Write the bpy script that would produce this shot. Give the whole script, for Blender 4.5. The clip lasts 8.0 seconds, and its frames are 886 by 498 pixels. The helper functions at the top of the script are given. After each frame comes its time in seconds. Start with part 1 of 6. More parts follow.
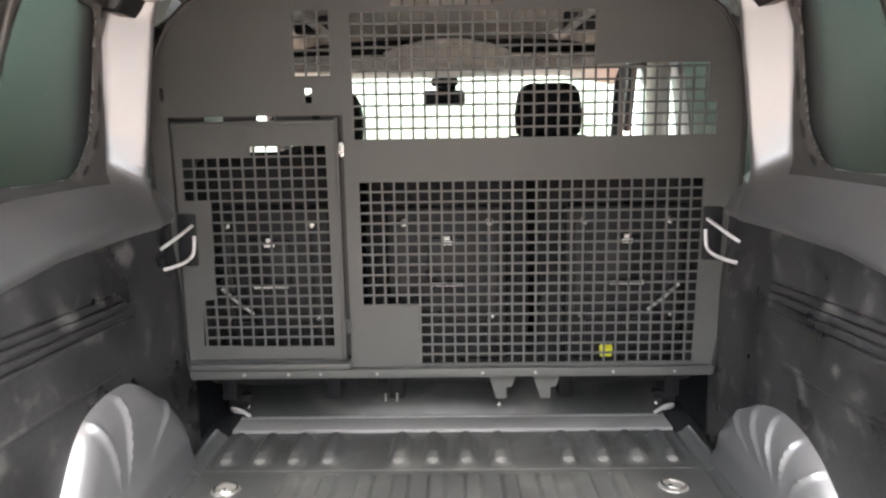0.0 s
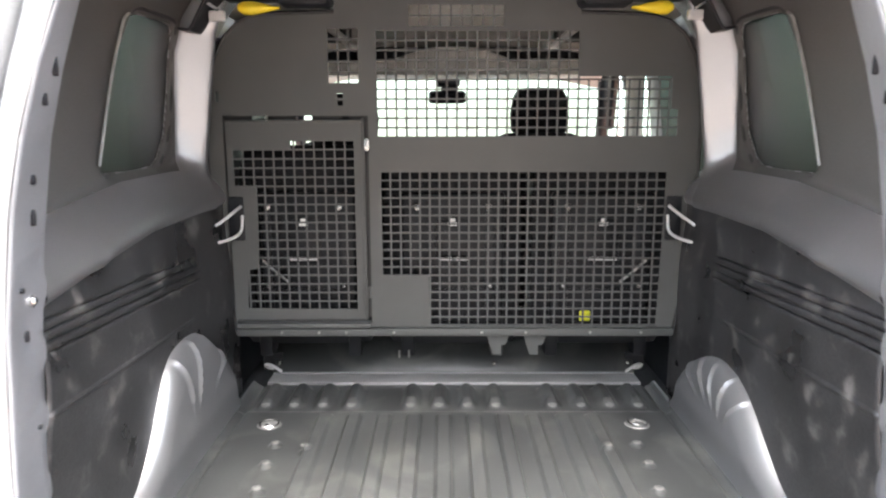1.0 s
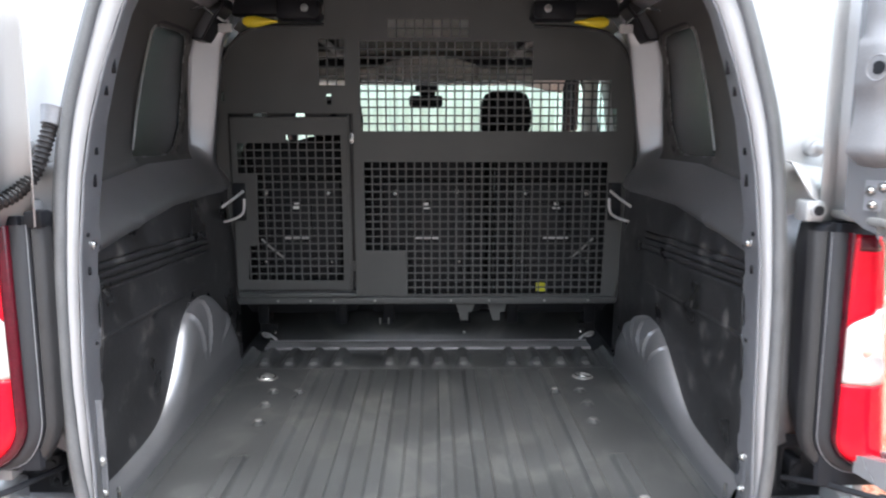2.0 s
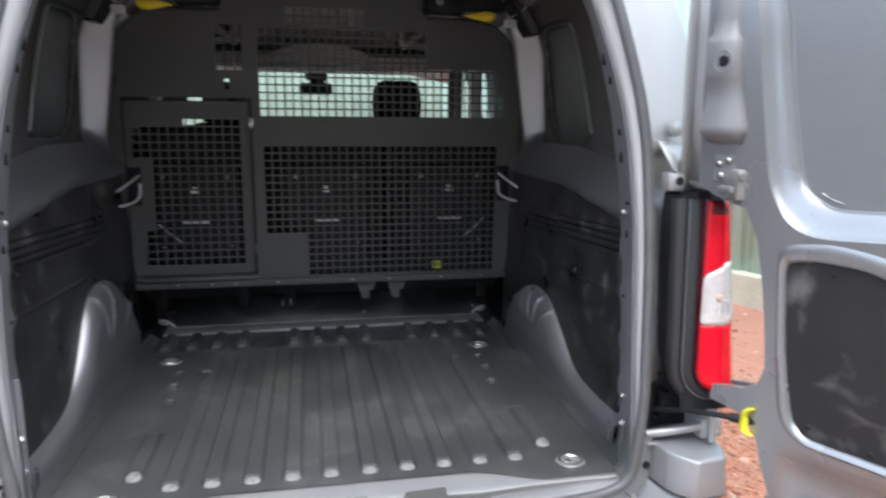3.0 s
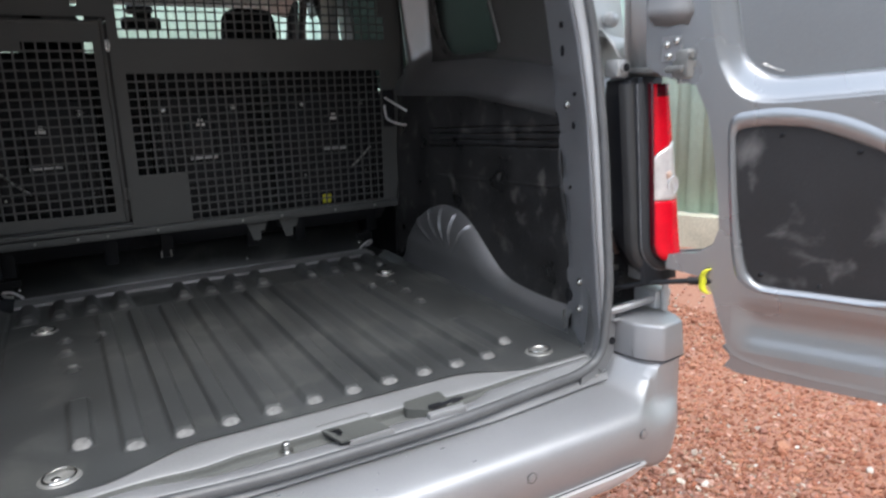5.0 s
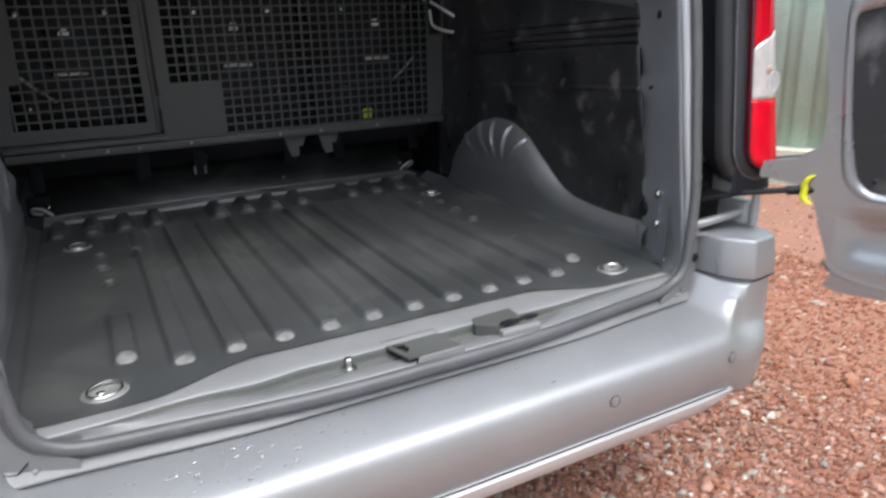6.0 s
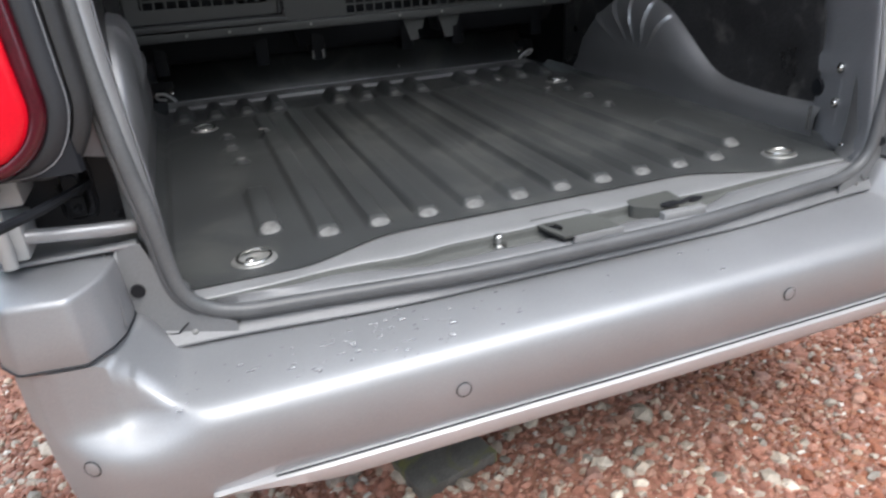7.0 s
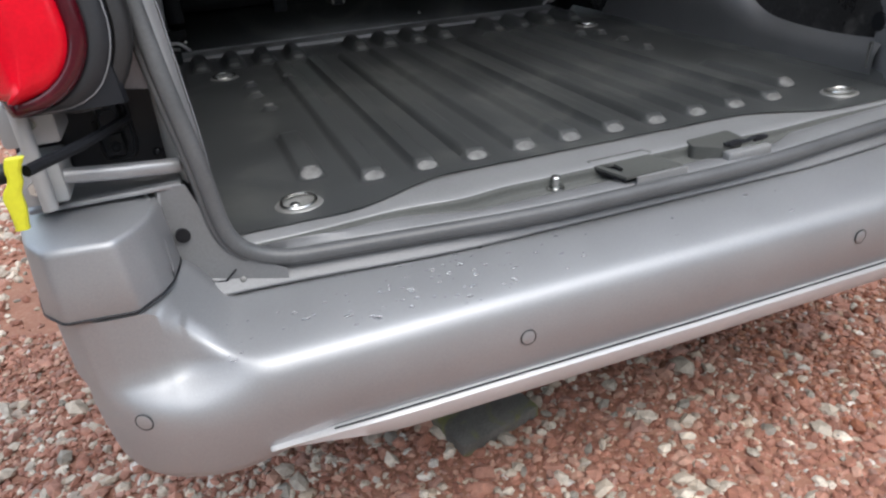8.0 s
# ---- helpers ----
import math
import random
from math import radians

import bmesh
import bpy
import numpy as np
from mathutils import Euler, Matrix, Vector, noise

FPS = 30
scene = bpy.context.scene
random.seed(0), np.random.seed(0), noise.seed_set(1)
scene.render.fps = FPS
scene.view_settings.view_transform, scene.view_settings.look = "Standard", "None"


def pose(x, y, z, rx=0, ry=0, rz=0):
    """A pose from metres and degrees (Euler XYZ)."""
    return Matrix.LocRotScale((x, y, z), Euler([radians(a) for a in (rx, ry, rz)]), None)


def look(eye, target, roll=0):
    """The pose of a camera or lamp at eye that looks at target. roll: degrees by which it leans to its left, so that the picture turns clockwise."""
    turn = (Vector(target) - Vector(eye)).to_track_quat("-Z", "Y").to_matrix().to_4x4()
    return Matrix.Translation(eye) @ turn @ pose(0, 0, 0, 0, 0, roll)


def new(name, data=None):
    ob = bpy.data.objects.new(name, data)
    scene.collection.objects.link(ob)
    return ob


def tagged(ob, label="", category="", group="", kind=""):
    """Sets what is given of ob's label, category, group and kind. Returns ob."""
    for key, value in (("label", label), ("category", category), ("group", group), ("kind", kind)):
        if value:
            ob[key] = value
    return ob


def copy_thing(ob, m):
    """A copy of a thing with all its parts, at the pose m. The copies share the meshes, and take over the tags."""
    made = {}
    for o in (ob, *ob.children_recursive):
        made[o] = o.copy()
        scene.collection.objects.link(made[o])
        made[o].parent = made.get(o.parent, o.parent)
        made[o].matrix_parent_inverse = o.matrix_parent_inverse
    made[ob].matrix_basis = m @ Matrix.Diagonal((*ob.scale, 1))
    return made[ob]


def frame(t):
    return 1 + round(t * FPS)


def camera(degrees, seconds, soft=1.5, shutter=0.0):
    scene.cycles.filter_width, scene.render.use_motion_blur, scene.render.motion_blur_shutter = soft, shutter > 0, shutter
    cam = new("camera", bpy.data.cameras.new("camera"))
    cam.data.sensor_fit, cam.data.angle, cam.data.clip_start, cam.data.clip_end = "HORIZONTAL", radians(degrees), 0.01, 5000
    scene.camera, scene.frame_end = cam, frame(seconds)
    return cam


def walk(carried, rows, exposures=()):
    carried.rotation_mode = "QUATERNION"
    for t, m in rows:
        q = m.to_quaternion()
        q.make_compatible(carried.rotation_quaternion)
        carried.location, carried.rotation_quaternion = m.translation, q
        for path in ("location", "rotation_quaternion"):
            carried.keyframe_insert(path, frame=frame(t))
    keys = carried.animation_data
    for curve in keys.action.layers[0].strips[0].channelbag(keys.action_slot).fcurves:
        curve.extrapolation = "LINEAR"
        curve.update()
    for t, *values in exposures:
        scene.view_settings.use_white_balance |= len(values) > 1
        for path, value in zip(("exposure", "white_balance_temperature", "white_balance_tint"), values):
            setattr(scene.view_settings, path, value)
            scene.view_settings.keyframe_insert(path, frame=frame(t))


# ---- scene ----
cam = camera(66.2, 8.0, soft=2.2, shutter=0.55)
PATH = [
    (0, (0.012, 0.037, 1.4), (-0.019, 2.007, 1.057), -0.9),
    (0.5, (0.033, -0.143, 1.403), (-0.022, 1.825, 1.05), -0.7),
    (1, (-0.029, -0.293, 1.423), (-0.034, 1.672, 1.055), -0.1),
    (1.2, (-0.006, -0.363, 1.417), (-0.027, 1.602, 1.049), -0.8),
    (2.3, (0.021, -0.687, 1.369), (0.092, 1.284, 1.038), 0.5),
    (2.5, (0.004, -0.709, 1.366), (0.128, 1.258, 1.029), 0.5),
    (3, (-0.063, -0.75, 1.355), (0.318, 1.18, 0.997), 0.4),
    (3.5, (-0.114, -0.755, 1.327), (0.492, 1.114, 0.958), 0.1),
    (4, (-0.204, -0.766, 1.295), (0.577, 1.037, 0.922), -0.3),
    (4.2, (-0.247, -0.758, 1.293), (0.59, 1.017, 0.909), -0.6),
    (5.3, (-0.437, -0.529, 1.18), (0.514, 1.155, 0.67), -1.6),
    (5.5, (-0.437, -0.496, 1.169), (0.492, 1.184, 0.61), -1.4),
    (6, (-0.448, -0.444, 1.109), (0.425, 1.245, 0.486), -1.9),
    (6.5, (-0.483, -0.392, 1.059), (0.254, 1.309, 0.31), -2.7),
    (7, (-0.526, -0.348, 1.023), (0.073, 1.363, 0.178), -3.5),
    (7.5, (-0.56, -0.312, 0.998), (0.015, 1.381, 0.102), -3.7),
    (8, (-0.589, -0.284, 0.977), (-0.011, 1.384, 0.038), -4.1),
]
# ---------------------------------------------------------------- light
EXPOSURES = [(0.0, 3.95, 6750, 9), (1.0, 3.76, 6520, 9), (1.2, 3.58, 6480, 9), (2.4, 2.05, 5950, 9), (3.5, 1.62, 6000, 8), (4.2, 1.5, 6000, 8), (5.5, 1.46, 6100, 8), (6.2, 1.46, 6100, 8), (7.0, 1.39, 6100, 8), (8.0, 1.07, 6100, 8)]
walk(cam, [(t, look(eye, target, roll)) for t, eye, target, roll in PATH], EXPOSURES)

world = bpy.data.worlds.new("overcast_sky")
scene.world = world
world.use_nodes = True
wn = world.node_tree
sky = wn.nodes.new("ShaderNodeTexSky")
sky.sky_type = "NISHITA"
sky.sun_disc = False
sky.sun_elevation = radians(62)
sky.sun_rotation = radians(176)
sky.air_density = 1.0
sky.dust_density = 6.0
sky.ozone_density = 1.0
grey = wn.nodes.new("ShaderNodeMix")
grey.data_type = "RGBA"
grey.inputs["Factor"].default_value = 0.55
grey.inputs["B"].default_value = (6.8, 7.2, 7.7, 1)
wn.links.new(sky.outputs["Color"], grey.inputs["A"])
back = wn.nodes["Background"]
back.inputs["Strength"].default_value = 0.15
wn.links.new(grey.outputs["Result"], back.inputs["Color"])

sun_data = bpy.data.lights.new("sun", "SUN")
sun_data.energy, sun_data.angle, sun_data.color = 0.55, radians(40), (1.0, 0.96, 0.91)
sun = new("sun", sun_data)
sun.matrix_world = look((0.3, -2.8, 6.5), (0, 0.4, 0.5))


# ---------------------------------------------------------------- materials
def surface(name, color, rough=0.5, metal=0.0, var=0.15, scale=6.0, fine=180.0, bump=0.08, coat=0.0, spec=0.5, stain=None, stain_at=(0.55, 0.75), stain_scale=3.0, rvar=0.12, swirl=1.2):
    """A principled surface whose tone and gloss vary at a large and a fine scale; stain: a second colour in patches."""
    m = bpy.data.materials.new(name)
    m.use_nodes = True
    nt = m.node_tree
    p = nt.nodes["Principled BSDF"]
    co = nt.nodes.new("ShaderNodeTexCoord")
    big = nt.nodes.new("ShaderNodeTexNoise")
    big.inputs["Scale"].default_value, big.inputs["Detail"].default_value = scale, 5
    small = nt.nodes.new("ShaderNodeTexNoise")
    small.inputs["Scale"].default_value, small.inputs["Detail"].default_value = fine, 3
    for n in (big, small):
        nt.links.new(co.outputs["Object"], n.inputs["Vector"])
    tone = nt.nodes.new("ShaderNodeMapRange")
    tone.inputs["From Min"].default_value, tone.inputs["From Max"].default_value = 0.3, 0.7
    tone.inputs["To Min"].default_value, tone.inputs["To Max"].default_value = 1 - var, 1 + var
    nt.links.new(big.outputs["Fac"], tone.inputs["Value"])
    grain = nt.nodes.new("ShaderNodeMapRange")
    grain.inputs["From Min"].default_value, grain.inputs["From Max"].default_value = 0.3, 0.7
    grain.inputs["To Min"].default_value, grain.inputs["To Max"].default_value = 1 - var * 0.6, 1 + var * 0.6
    nt.links.new(small.outputs["Fac"], grain.inputs["Value"])
    both = nt.nodes.new("ShaderNodeMath")
    both.operation = "MULTIPLY"
    nt.links.new(tone.outputs["Result"], both.inputs[0])
    nt.links.new(grain.outputs["Result"], both.inputs[1])
    base = nt.nodes.new("ShaderNodeMix")
    base.data_type, base.blend_type = "RGBA", "MULTIPLY"
    base.inputs["Factor"].default_value = 1.0
    base.inputs["A"].default_value = (*color, 1)
    nt.links.new(both.outputs[0], base.inputs["B"])
    out = base.outputs["Result"]
    if stain:
        patch = nt.nodes.new("ShaderNodeTexNoise")
        patch.inputs["Scale"].default_value, patch.inputs["Detail"].default_value = stain_scale, 7
        patch.inputs["Distortion"].default_value = swirl
        nt.links.new(co.outputs["Object"], patch.inputs["Vector"])
        edge = nt.nodes.new("ShaderNodeMapRange")
        edge.inputs["From Min"].default_value, edge.inputs["From Max"].default_value = stain_at
        nt.links.new(patch.outputs["Fac"], edge.inputs["Value"])
        mix = nt.nodes.new("ShaderNodeMix")
        mix.data_type = "RGBA"
        mix.inputs["B"].default_value = (*stain, 1)
        nt.links.new(edge.outputs["Result"], mix.inputs["Factor"])
        nt.links.new(out, mix.inputs["A"])
        out = mix.outputs["Result"]
    nt.links.new(out, p.inputs["Base Color"])
    gloss = nt.nodes.new("ShaderNodeMapRange")
    gloss.inputs["To Min"].default_value, gloss.inputs["To Max"].default_value = max(0.02, rough - rvar), min(1, rough + rvar)
    nt.links.new(big.outputs["Fac"], gloss.inputs["Value"])
    nt.links.new(gloss.outputs["Result"], p.inputs["Roughness"])
    p.inputs["Metallic"].default_value = metal
    p.inputs["Specular IOR Level"].default_value = spec
    p.inputs["Coat Weight"].default_value = coat
    p.inputs["Coat Roughness"].default_value = 0.12
    if bump:
        b = nt.nodes.new("ShaderNodeBump")
        b.inputs["Strength"].default_value, b.inputs["Distance"].default_value = bump, 0.002
        nt.links.new(small.outputs["Fac"], b.inputs["Height"])
        nt.links.new(b.outputs["Normal"], p.inputs["Normal"])
    return m


def island_tones(m, tones):
    """Replaces the base colour by one of several tones for each loose piece of a mesh."""
    nt = m.node_tree
    p = nt.nodes["Principled BSDF"]
    geo = nt.nodes.new("ShaderNodeNewGeometry")
    ramp = nt.nodes.new("ShaderNodeValToRGB")
    ramp.color_ramp.interpolation = "CONSTANT"
    while len(ramp.color_ramp.elements) < len(tones):
        ramp.color_ramp.elements.new(0.5)
    for e, (at, c) in zip(ramp.color_ramp.elements, tones):
        e.position, e.color = at, (*c, 1)
    nt.links.new(geo.outputs["Random Per Island"], ramp.inputs["Fac"])
    old = p.inputs["Base Color"].links[0].from_socket
    mix = nt.nodes.new("ShaderNodeMix")
    mix.data_type, mix.blend_type = "RGBA", "MULTIPLY"
    mix.inputs["Factor"].default_value = 1.0
    nt.links.new(ramp.outputs["Color"], mix.inputs["A"])
    nt.links.new(old, mix.inputs["B"])
    nt.links.new(mix.outputs["Result"], p.inputs["Base Color"])
    return m


def glassy(name, color, rough=0.05, trans=1.0, ior=1.45):
    m = surface(name, color, rough, 0.0, 0.04, 4, 60, 0.0, rvar=0.02)
    p = m.node_tree.nodes["Principled BSDF"]
    p.inputs["Transmission Weight"].default_value = trans
    p.inputs["IOR"].default_value = ior
    return m


SILVER = surface("silver_paint", (0.346, 0.352, 0.365), 0.50, 0.65, 0.07, 5, 450, 0.02, coat=0.12, rvar=0.06)
DOOR_PAINT = surface("glossy_silver_door_paint", (0.31, 0.32, 0.335), 0.27, 0.65, 0.05, 3, 900, 0.015, coat=0.25, rvar=0.05)
SILVER_IN = surface("silver_paint_inside", (0.292, 0.294, 0.304), 0.38, 0.62, 0.10, 4, 500, 0.03, coat=0.15, rvar=0.08)
# Duller and darker silver than the body's.
SILVER_DULL = surface("dull_silver", (0.25, 0.255, 0.27), 0.5, 0.4, 0.12, 7, 300, 0.05, rvar=0.1)
SIDE_PAINT = surface("silver_side_paint", (0.39, 0.392, 0.402), 0.40, 0.88, 0.06, 4, 500, 0.03, coat=0.1, rvar=0.05)
# Paler copy of the body silver; the sky's reflection is put into its colour.
QUARTER = surface("lit_silver_paint", (0.40, 0.41, 0.415), 0.45, 0.3, 0.04, 3, 900, 0.02, coat=0.1, rvar=0.05)
# Silver raised in tone to paint the sky that the upper flange mirrors.
FLANGE = surface("lit_flange_silver", (0.47, 0.474, 0.48), 0.40, 0.6, 0.06, 6, 500, 0.03, rvar=0.05)
# Separate silver for the roof, its tone set by the light it bounces inside.
ROOF = surface("bounce_roof_silver", (0.42, 0.43, 0.455), 0.5, 0.15, 0.12, 4, 300, 0.05)
SEAL = surface("grey_satin_rubber", (0.095, 0.098, 0.102), 0.42, 0.0, 0.15, 12, 300, 0.05)
LINER = surface("black_hardboard", (0.026, 0.026, 0.0272), 0.32, 0.0, 0.5, 7, 220, 0.22, stain=(0.125, 0.121, 0.117), stain_at=(0.57, 0.77), stain_scale=17.0, rvar=0.2, swirl=0.35)
FLOOR = surface("dark_grey_floor_coating", (0.054, 0.057, 0.058), 0.40, 0.0, 0.22, 5, 320, 0.14, stain=(0.115, 0.118, 0.112), stain_at=(0.5, 0.82), stain_scale=5.0, rvar=0.1)
# Darker grey than the body silver, for low flanges, plates and hinge covers.
FLANGE_LOW = surface("dark_silver_grey", (0.19, 0.193, 0.20), 0.5, 0.15, 0.10, 6, 300, 0.05)
SILL = surface("grey_sill_paint", (0.30, 0.305, 0.31), 0.42, 0.3, 0.10, 6, 300, 0.05, rvar=0.08)
# Darker grey than the sill, for its riser and the latch plates.
SILL_DARK = surface("dark_sill_grey", (0.088, 0.091, 0.086), 0.65, 0.0, 0.15, 6, 300, 0.08, spec=0.3)
COAT = surface("dark_powder_coat", (0.080, 0.083, 0.082), 0.50, 0.1, 0.10, 4, 600, 0.06, rvar=0.06)
RUBBER = surface("black_rubber", (0.020, 0.020, 0.021), 0.5, 0.0, 0.2, 12, 300, 0.06)
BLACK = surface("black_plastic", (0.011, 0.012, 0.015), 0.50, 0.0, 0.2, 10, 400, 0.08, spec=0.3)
SHEEN_BLACK = surface("gloss_black_plastic", (0.008, 0.009, 0.012), 0.42, 0.0, 0.2, 6, 300, 0.02, spec=0.35)
# Dark tone that stands in for shade on the silver side wall.
SHADED_WALL = surface("shaded_side_wall", (0.085, 0.083, 0.080), 0.48, 0.0, 0.14, 3, 260, 0.05, rvar=0.08)
DARK_PANEL = surface("dark_grey_panel", (0.026, 0.028, 0.032), 0.40, 0.1, 0.15, 4, 250, 0.05)
ZINC = surface("zinc_plated_steel", (0.62, 0.62, 0.60), 0.25, 1.0, 0.12, 20, 300, 0.05)
WHITE_ROD = surface("pale_steel_rod", (0.62, 0.62, 0.62), 0.35, 0.3, 0.08, 20, 300, 0.03)
GREY_METAL = surface("weathered_grey_metal", (0.30, 0.30, 0.29), 0.5, 0.5, 0.2, 25, 300, 0.1)
YELLOW = surface("yellow_plastic", (0.85, 0.66, 0.03), 0.4, 0.0, 0.08, 12, 300, 0.03)
NEON = surface("neon_yellow_plastic", (0.66, 0.66, 0.03), 0.4, 0.0, 0.06, 12, 300, 0.03)
RED = surface("red_lens", (0.62, 0.003, 0.016), 0.20, 0.0, 0.10, 30, 260, 0.05, spec=0.25, coat=0.1, rvar=0.04)
AMBER = surface("amber_bulb", (0.56, 0.40, 0.32), 0.3)
RED_DARK = surface("deep_red_lens_rim", (0.060, 0.003, 0.008), 0.12, 0.0, 0.25, 40, 260, 0.05, rvar=0.04)
HOUSING = surface("grey_lamp_plastic", (0.016, 0.017, 0.020), 0.50, 0.0, 0.15, 8, 300, 0.05)
CLEAR = surface("clear_lens_over_reflector", (0.66, 0.62, 0.60), 0.18, 0.35, 0.12, 30, 90, 0.25)
TINT = glassy("dark_tinted_glass", (0.0007, 0.0010, 0.0009), 0.35, 0.85, 1.1)
DOOR_GLASS = surface("grey_blanked_pane", (0.215, 0.225, 0.235), 0.25, 0.2, 0.05, 3, 200, 0.01, rvar=0.04)
PANE = glassy("clear_glass", (0.92, 0.97, 0.95), 0.0, 1.0, 1.1)
FABRIC = surface("black_seat_fabric", (0.010, 0.011, 0.014), 0.85, 0.0, 0.25, 10, 700, 0.25)
LINING = surface("pale_headliner", (0.70, 0.68, 0.64), 0.9, 0.0, 0.06, 8, 500, 0.12)
WHITE = surface("white_label", (0.75, 0.75, 0.73), 0.5, 0.0, 0.05, 20, 200, 0.02)
CLAD = surface("pale_green_cladding", (0.40, 0.53, 0.46), 0.5, 0.0, 0.08, 1.5, 40, 0.03, stain=(0.34, 0.45, 0.40), stain_at=(0.5, 0.8))
PLINTH = surface("pale_concrete_plinth", (0.50, 0.48, 0.38), 0.85, 0.0, 0.15, 4, 60, 0.2)
MOSS = surface("mossy_slate", (0.125, 0.120, 0.110), 0.55, 0.0, 0.3, 14, 200, 0.2, stain=(0.17, 0.17, 0.06), stain_at=(0.52, 0.66), stain_scale=12)
# Ground beyond the gravel, browned to cut the red light it bounces.
EARTH = surface("low_bounce_ground", (0.30, 0.235, 0.195), 0.9, 0.0, 0.2, 0.8, 60, 0.6, stain=(0.36, 0.27, 0.22), stain_at=(0.45, 0.7), stain_scale=3)
DIRT = surface("red_gravel_bed", (0.29, 0.14, 0.094), 0.9, 0.0, 0.12, 2.5, 70, 0.9, stain=(0.35, 0.20, 0.14), stain_at=(0.5, 0.72), stain_scale=60)
STONES = island_tones(surface("red_gravel", (1, 1, 1), 0.75, 0.0, 0.25, 60, 500, 0.3), [
    (0.0, (0.32, 0.145, 0.100)), (0.22, (0.39, 0.195, 0.140)), (0.42, (0.24, 0.105, 0.072)), (0.58, (0.43, 0.25, 0.185)),
    (0.72, (0.33, 0.19, 0.15)), (0.85, (0.44, 0.35, 0.27)), (0.92, (0.35, 0.29, 0.24)), (0.97, (0.56, 0.52, 0.47))])
RED_STONES = island_tones(surface("orange_red_gravel", (1, 1, 1), 0.75, 0.0, 0.25, 60, 500, 0.3), [(0.0, (0.28, 0.105, 0.058)), (0.25, (0.33, 0.135, 0.078)), (0.5, (0.21, 0.076, 0.042)), (0.7, (0.35, 0.165, 0.098)), (0.93, (0.33, 0.22, 0.15))])
PALE_STONES = island_tones(surface("mixed_pebbles", (1, 1, 1), 0.7, 0.0, 0.25, 60, 500, 0.3), [
    (0.0, (0.50, 0.43, 0.35)), (0.3, (0.40, 0.35, 0.29)), (0.5, (0.62, 0.55, 0.46)), (0.7, (0.36, 0.18, 0.13)), (0.9, (0.27, 0.245, 0.21))])
WATER = glassy("water_drops", (0.95, 0.96, 0.98), 0.02, 0.9, 1.33)
# Paler tone than the floor, for caps on raised spots and the step edge.
PALE_CAP = surface("pale_floor_coating", (0.15, 0.15, 0.148), 0.42, 0.0, 0.3, 70, 400, 0.1)
YARD = surface("sky_block_grey", (0.36, 0.35, 0.32), 0.9, 0.0, 0.25, 0.8, 12, 0.1)
TYRE = surface("tyre_rubber", (0.02, 0.02, 0.02), 0.8, 0.0, 0.2, 20, 300, 0.2)


# ---------------------------------------------------------------- mesh helpers
def thing(name, at=(0, 0, 0), label="", category="", group="", kind=""):
    ob = new(name)
    ob.empty_display_size = 0.1
    ob.matrix_basis = Matrix.Translation(at)
    return tagged(ob, label, category, group, kind)


def part(name, bm, material, parent=None, label="", smooth=35.0, solid=0.0, local=False):
    """Links a bmesh, given in the world's coordinates (local: in its thing's), as one mesh under a thing or a part."""
    root = parent
    while root is not None and root.parent is not None:
        root = root.parent
    if root is not None and not local:
        bmesh.ops.translate(bm, verts=bm.verts, vec=-root.matrix_basis.translation)
    me = bpy.data.meshes.new(name)
    bm.to_mesh(me)
    bm.free()
    for poly in me.polygons:
        poly.use_smooth = smooth > 0
    if smooth > 0:
        me.set_sharp_from_angle(angle=radians(smooth))
    me.materials.append(material)
    ob = new(name, me)
    ob.parent = parent
    if solid:
        mod = ob.modifiers.new("thickness", "SOLIDIFY")
        mod.thickness, mod.offset = abs(solid), (1 if solid > 0 else -1)
    return tagged(ob, label)


def merged(*bms):
    out = bmesh.new()
    for b in bms:
        me = bpy.data.meshes.new("tmp")
        b.to_mesh(me)
        b.free()
        out.from_mesh(me)
        bpy.data.meshes.remove(me)
    return out


def box(x0, x1, y0, y1, z0, z1, bevel=0.0, segs=2):
    bm = bmesh.new()
    bmesh.ops.create_cube(bm, size=1, matrix=Matrix.LocRotScale(((x0 + x1) / 2, (y0 + y1) / 2, (z0 + z1) / 2), None, (abs(x1 - x0), abs(y1 - y0), abs(z1 - z0))))
    if bevel:
        bmesh.ops.bevel(bm, geom=list(bm.edges), offset=bevel, segments=segs, profile=0.5, affect="EDGES")
    return bm


def cyl(a, b, r, r2=None, n=16, bevel=0.0):
    a, b = Vector(a), Vector(b)
    bm = bmesh.new()
    m = Matrix.Translation((a + b) / 2) @ (b - a).to_track_quat("Z", "Y").to_matrix().to_4x4()
    bmesh.ops.create_cone(bm, cap_ends=True, segments=n, radius1=r, radius2=r if r2 is None else r2, depth=(b - a).length, matrix=m)
    if bevel:
        rim = [e for e in bm.edges if len(e.link_faces) == 2 and any(len(f.verts) > 4 for f in e.link_faces)]
        bmesh.ops.bevel(bm, geom=rim, offset=bevel, segments=2, profile=0.5, affect="EDGES")
    return bm


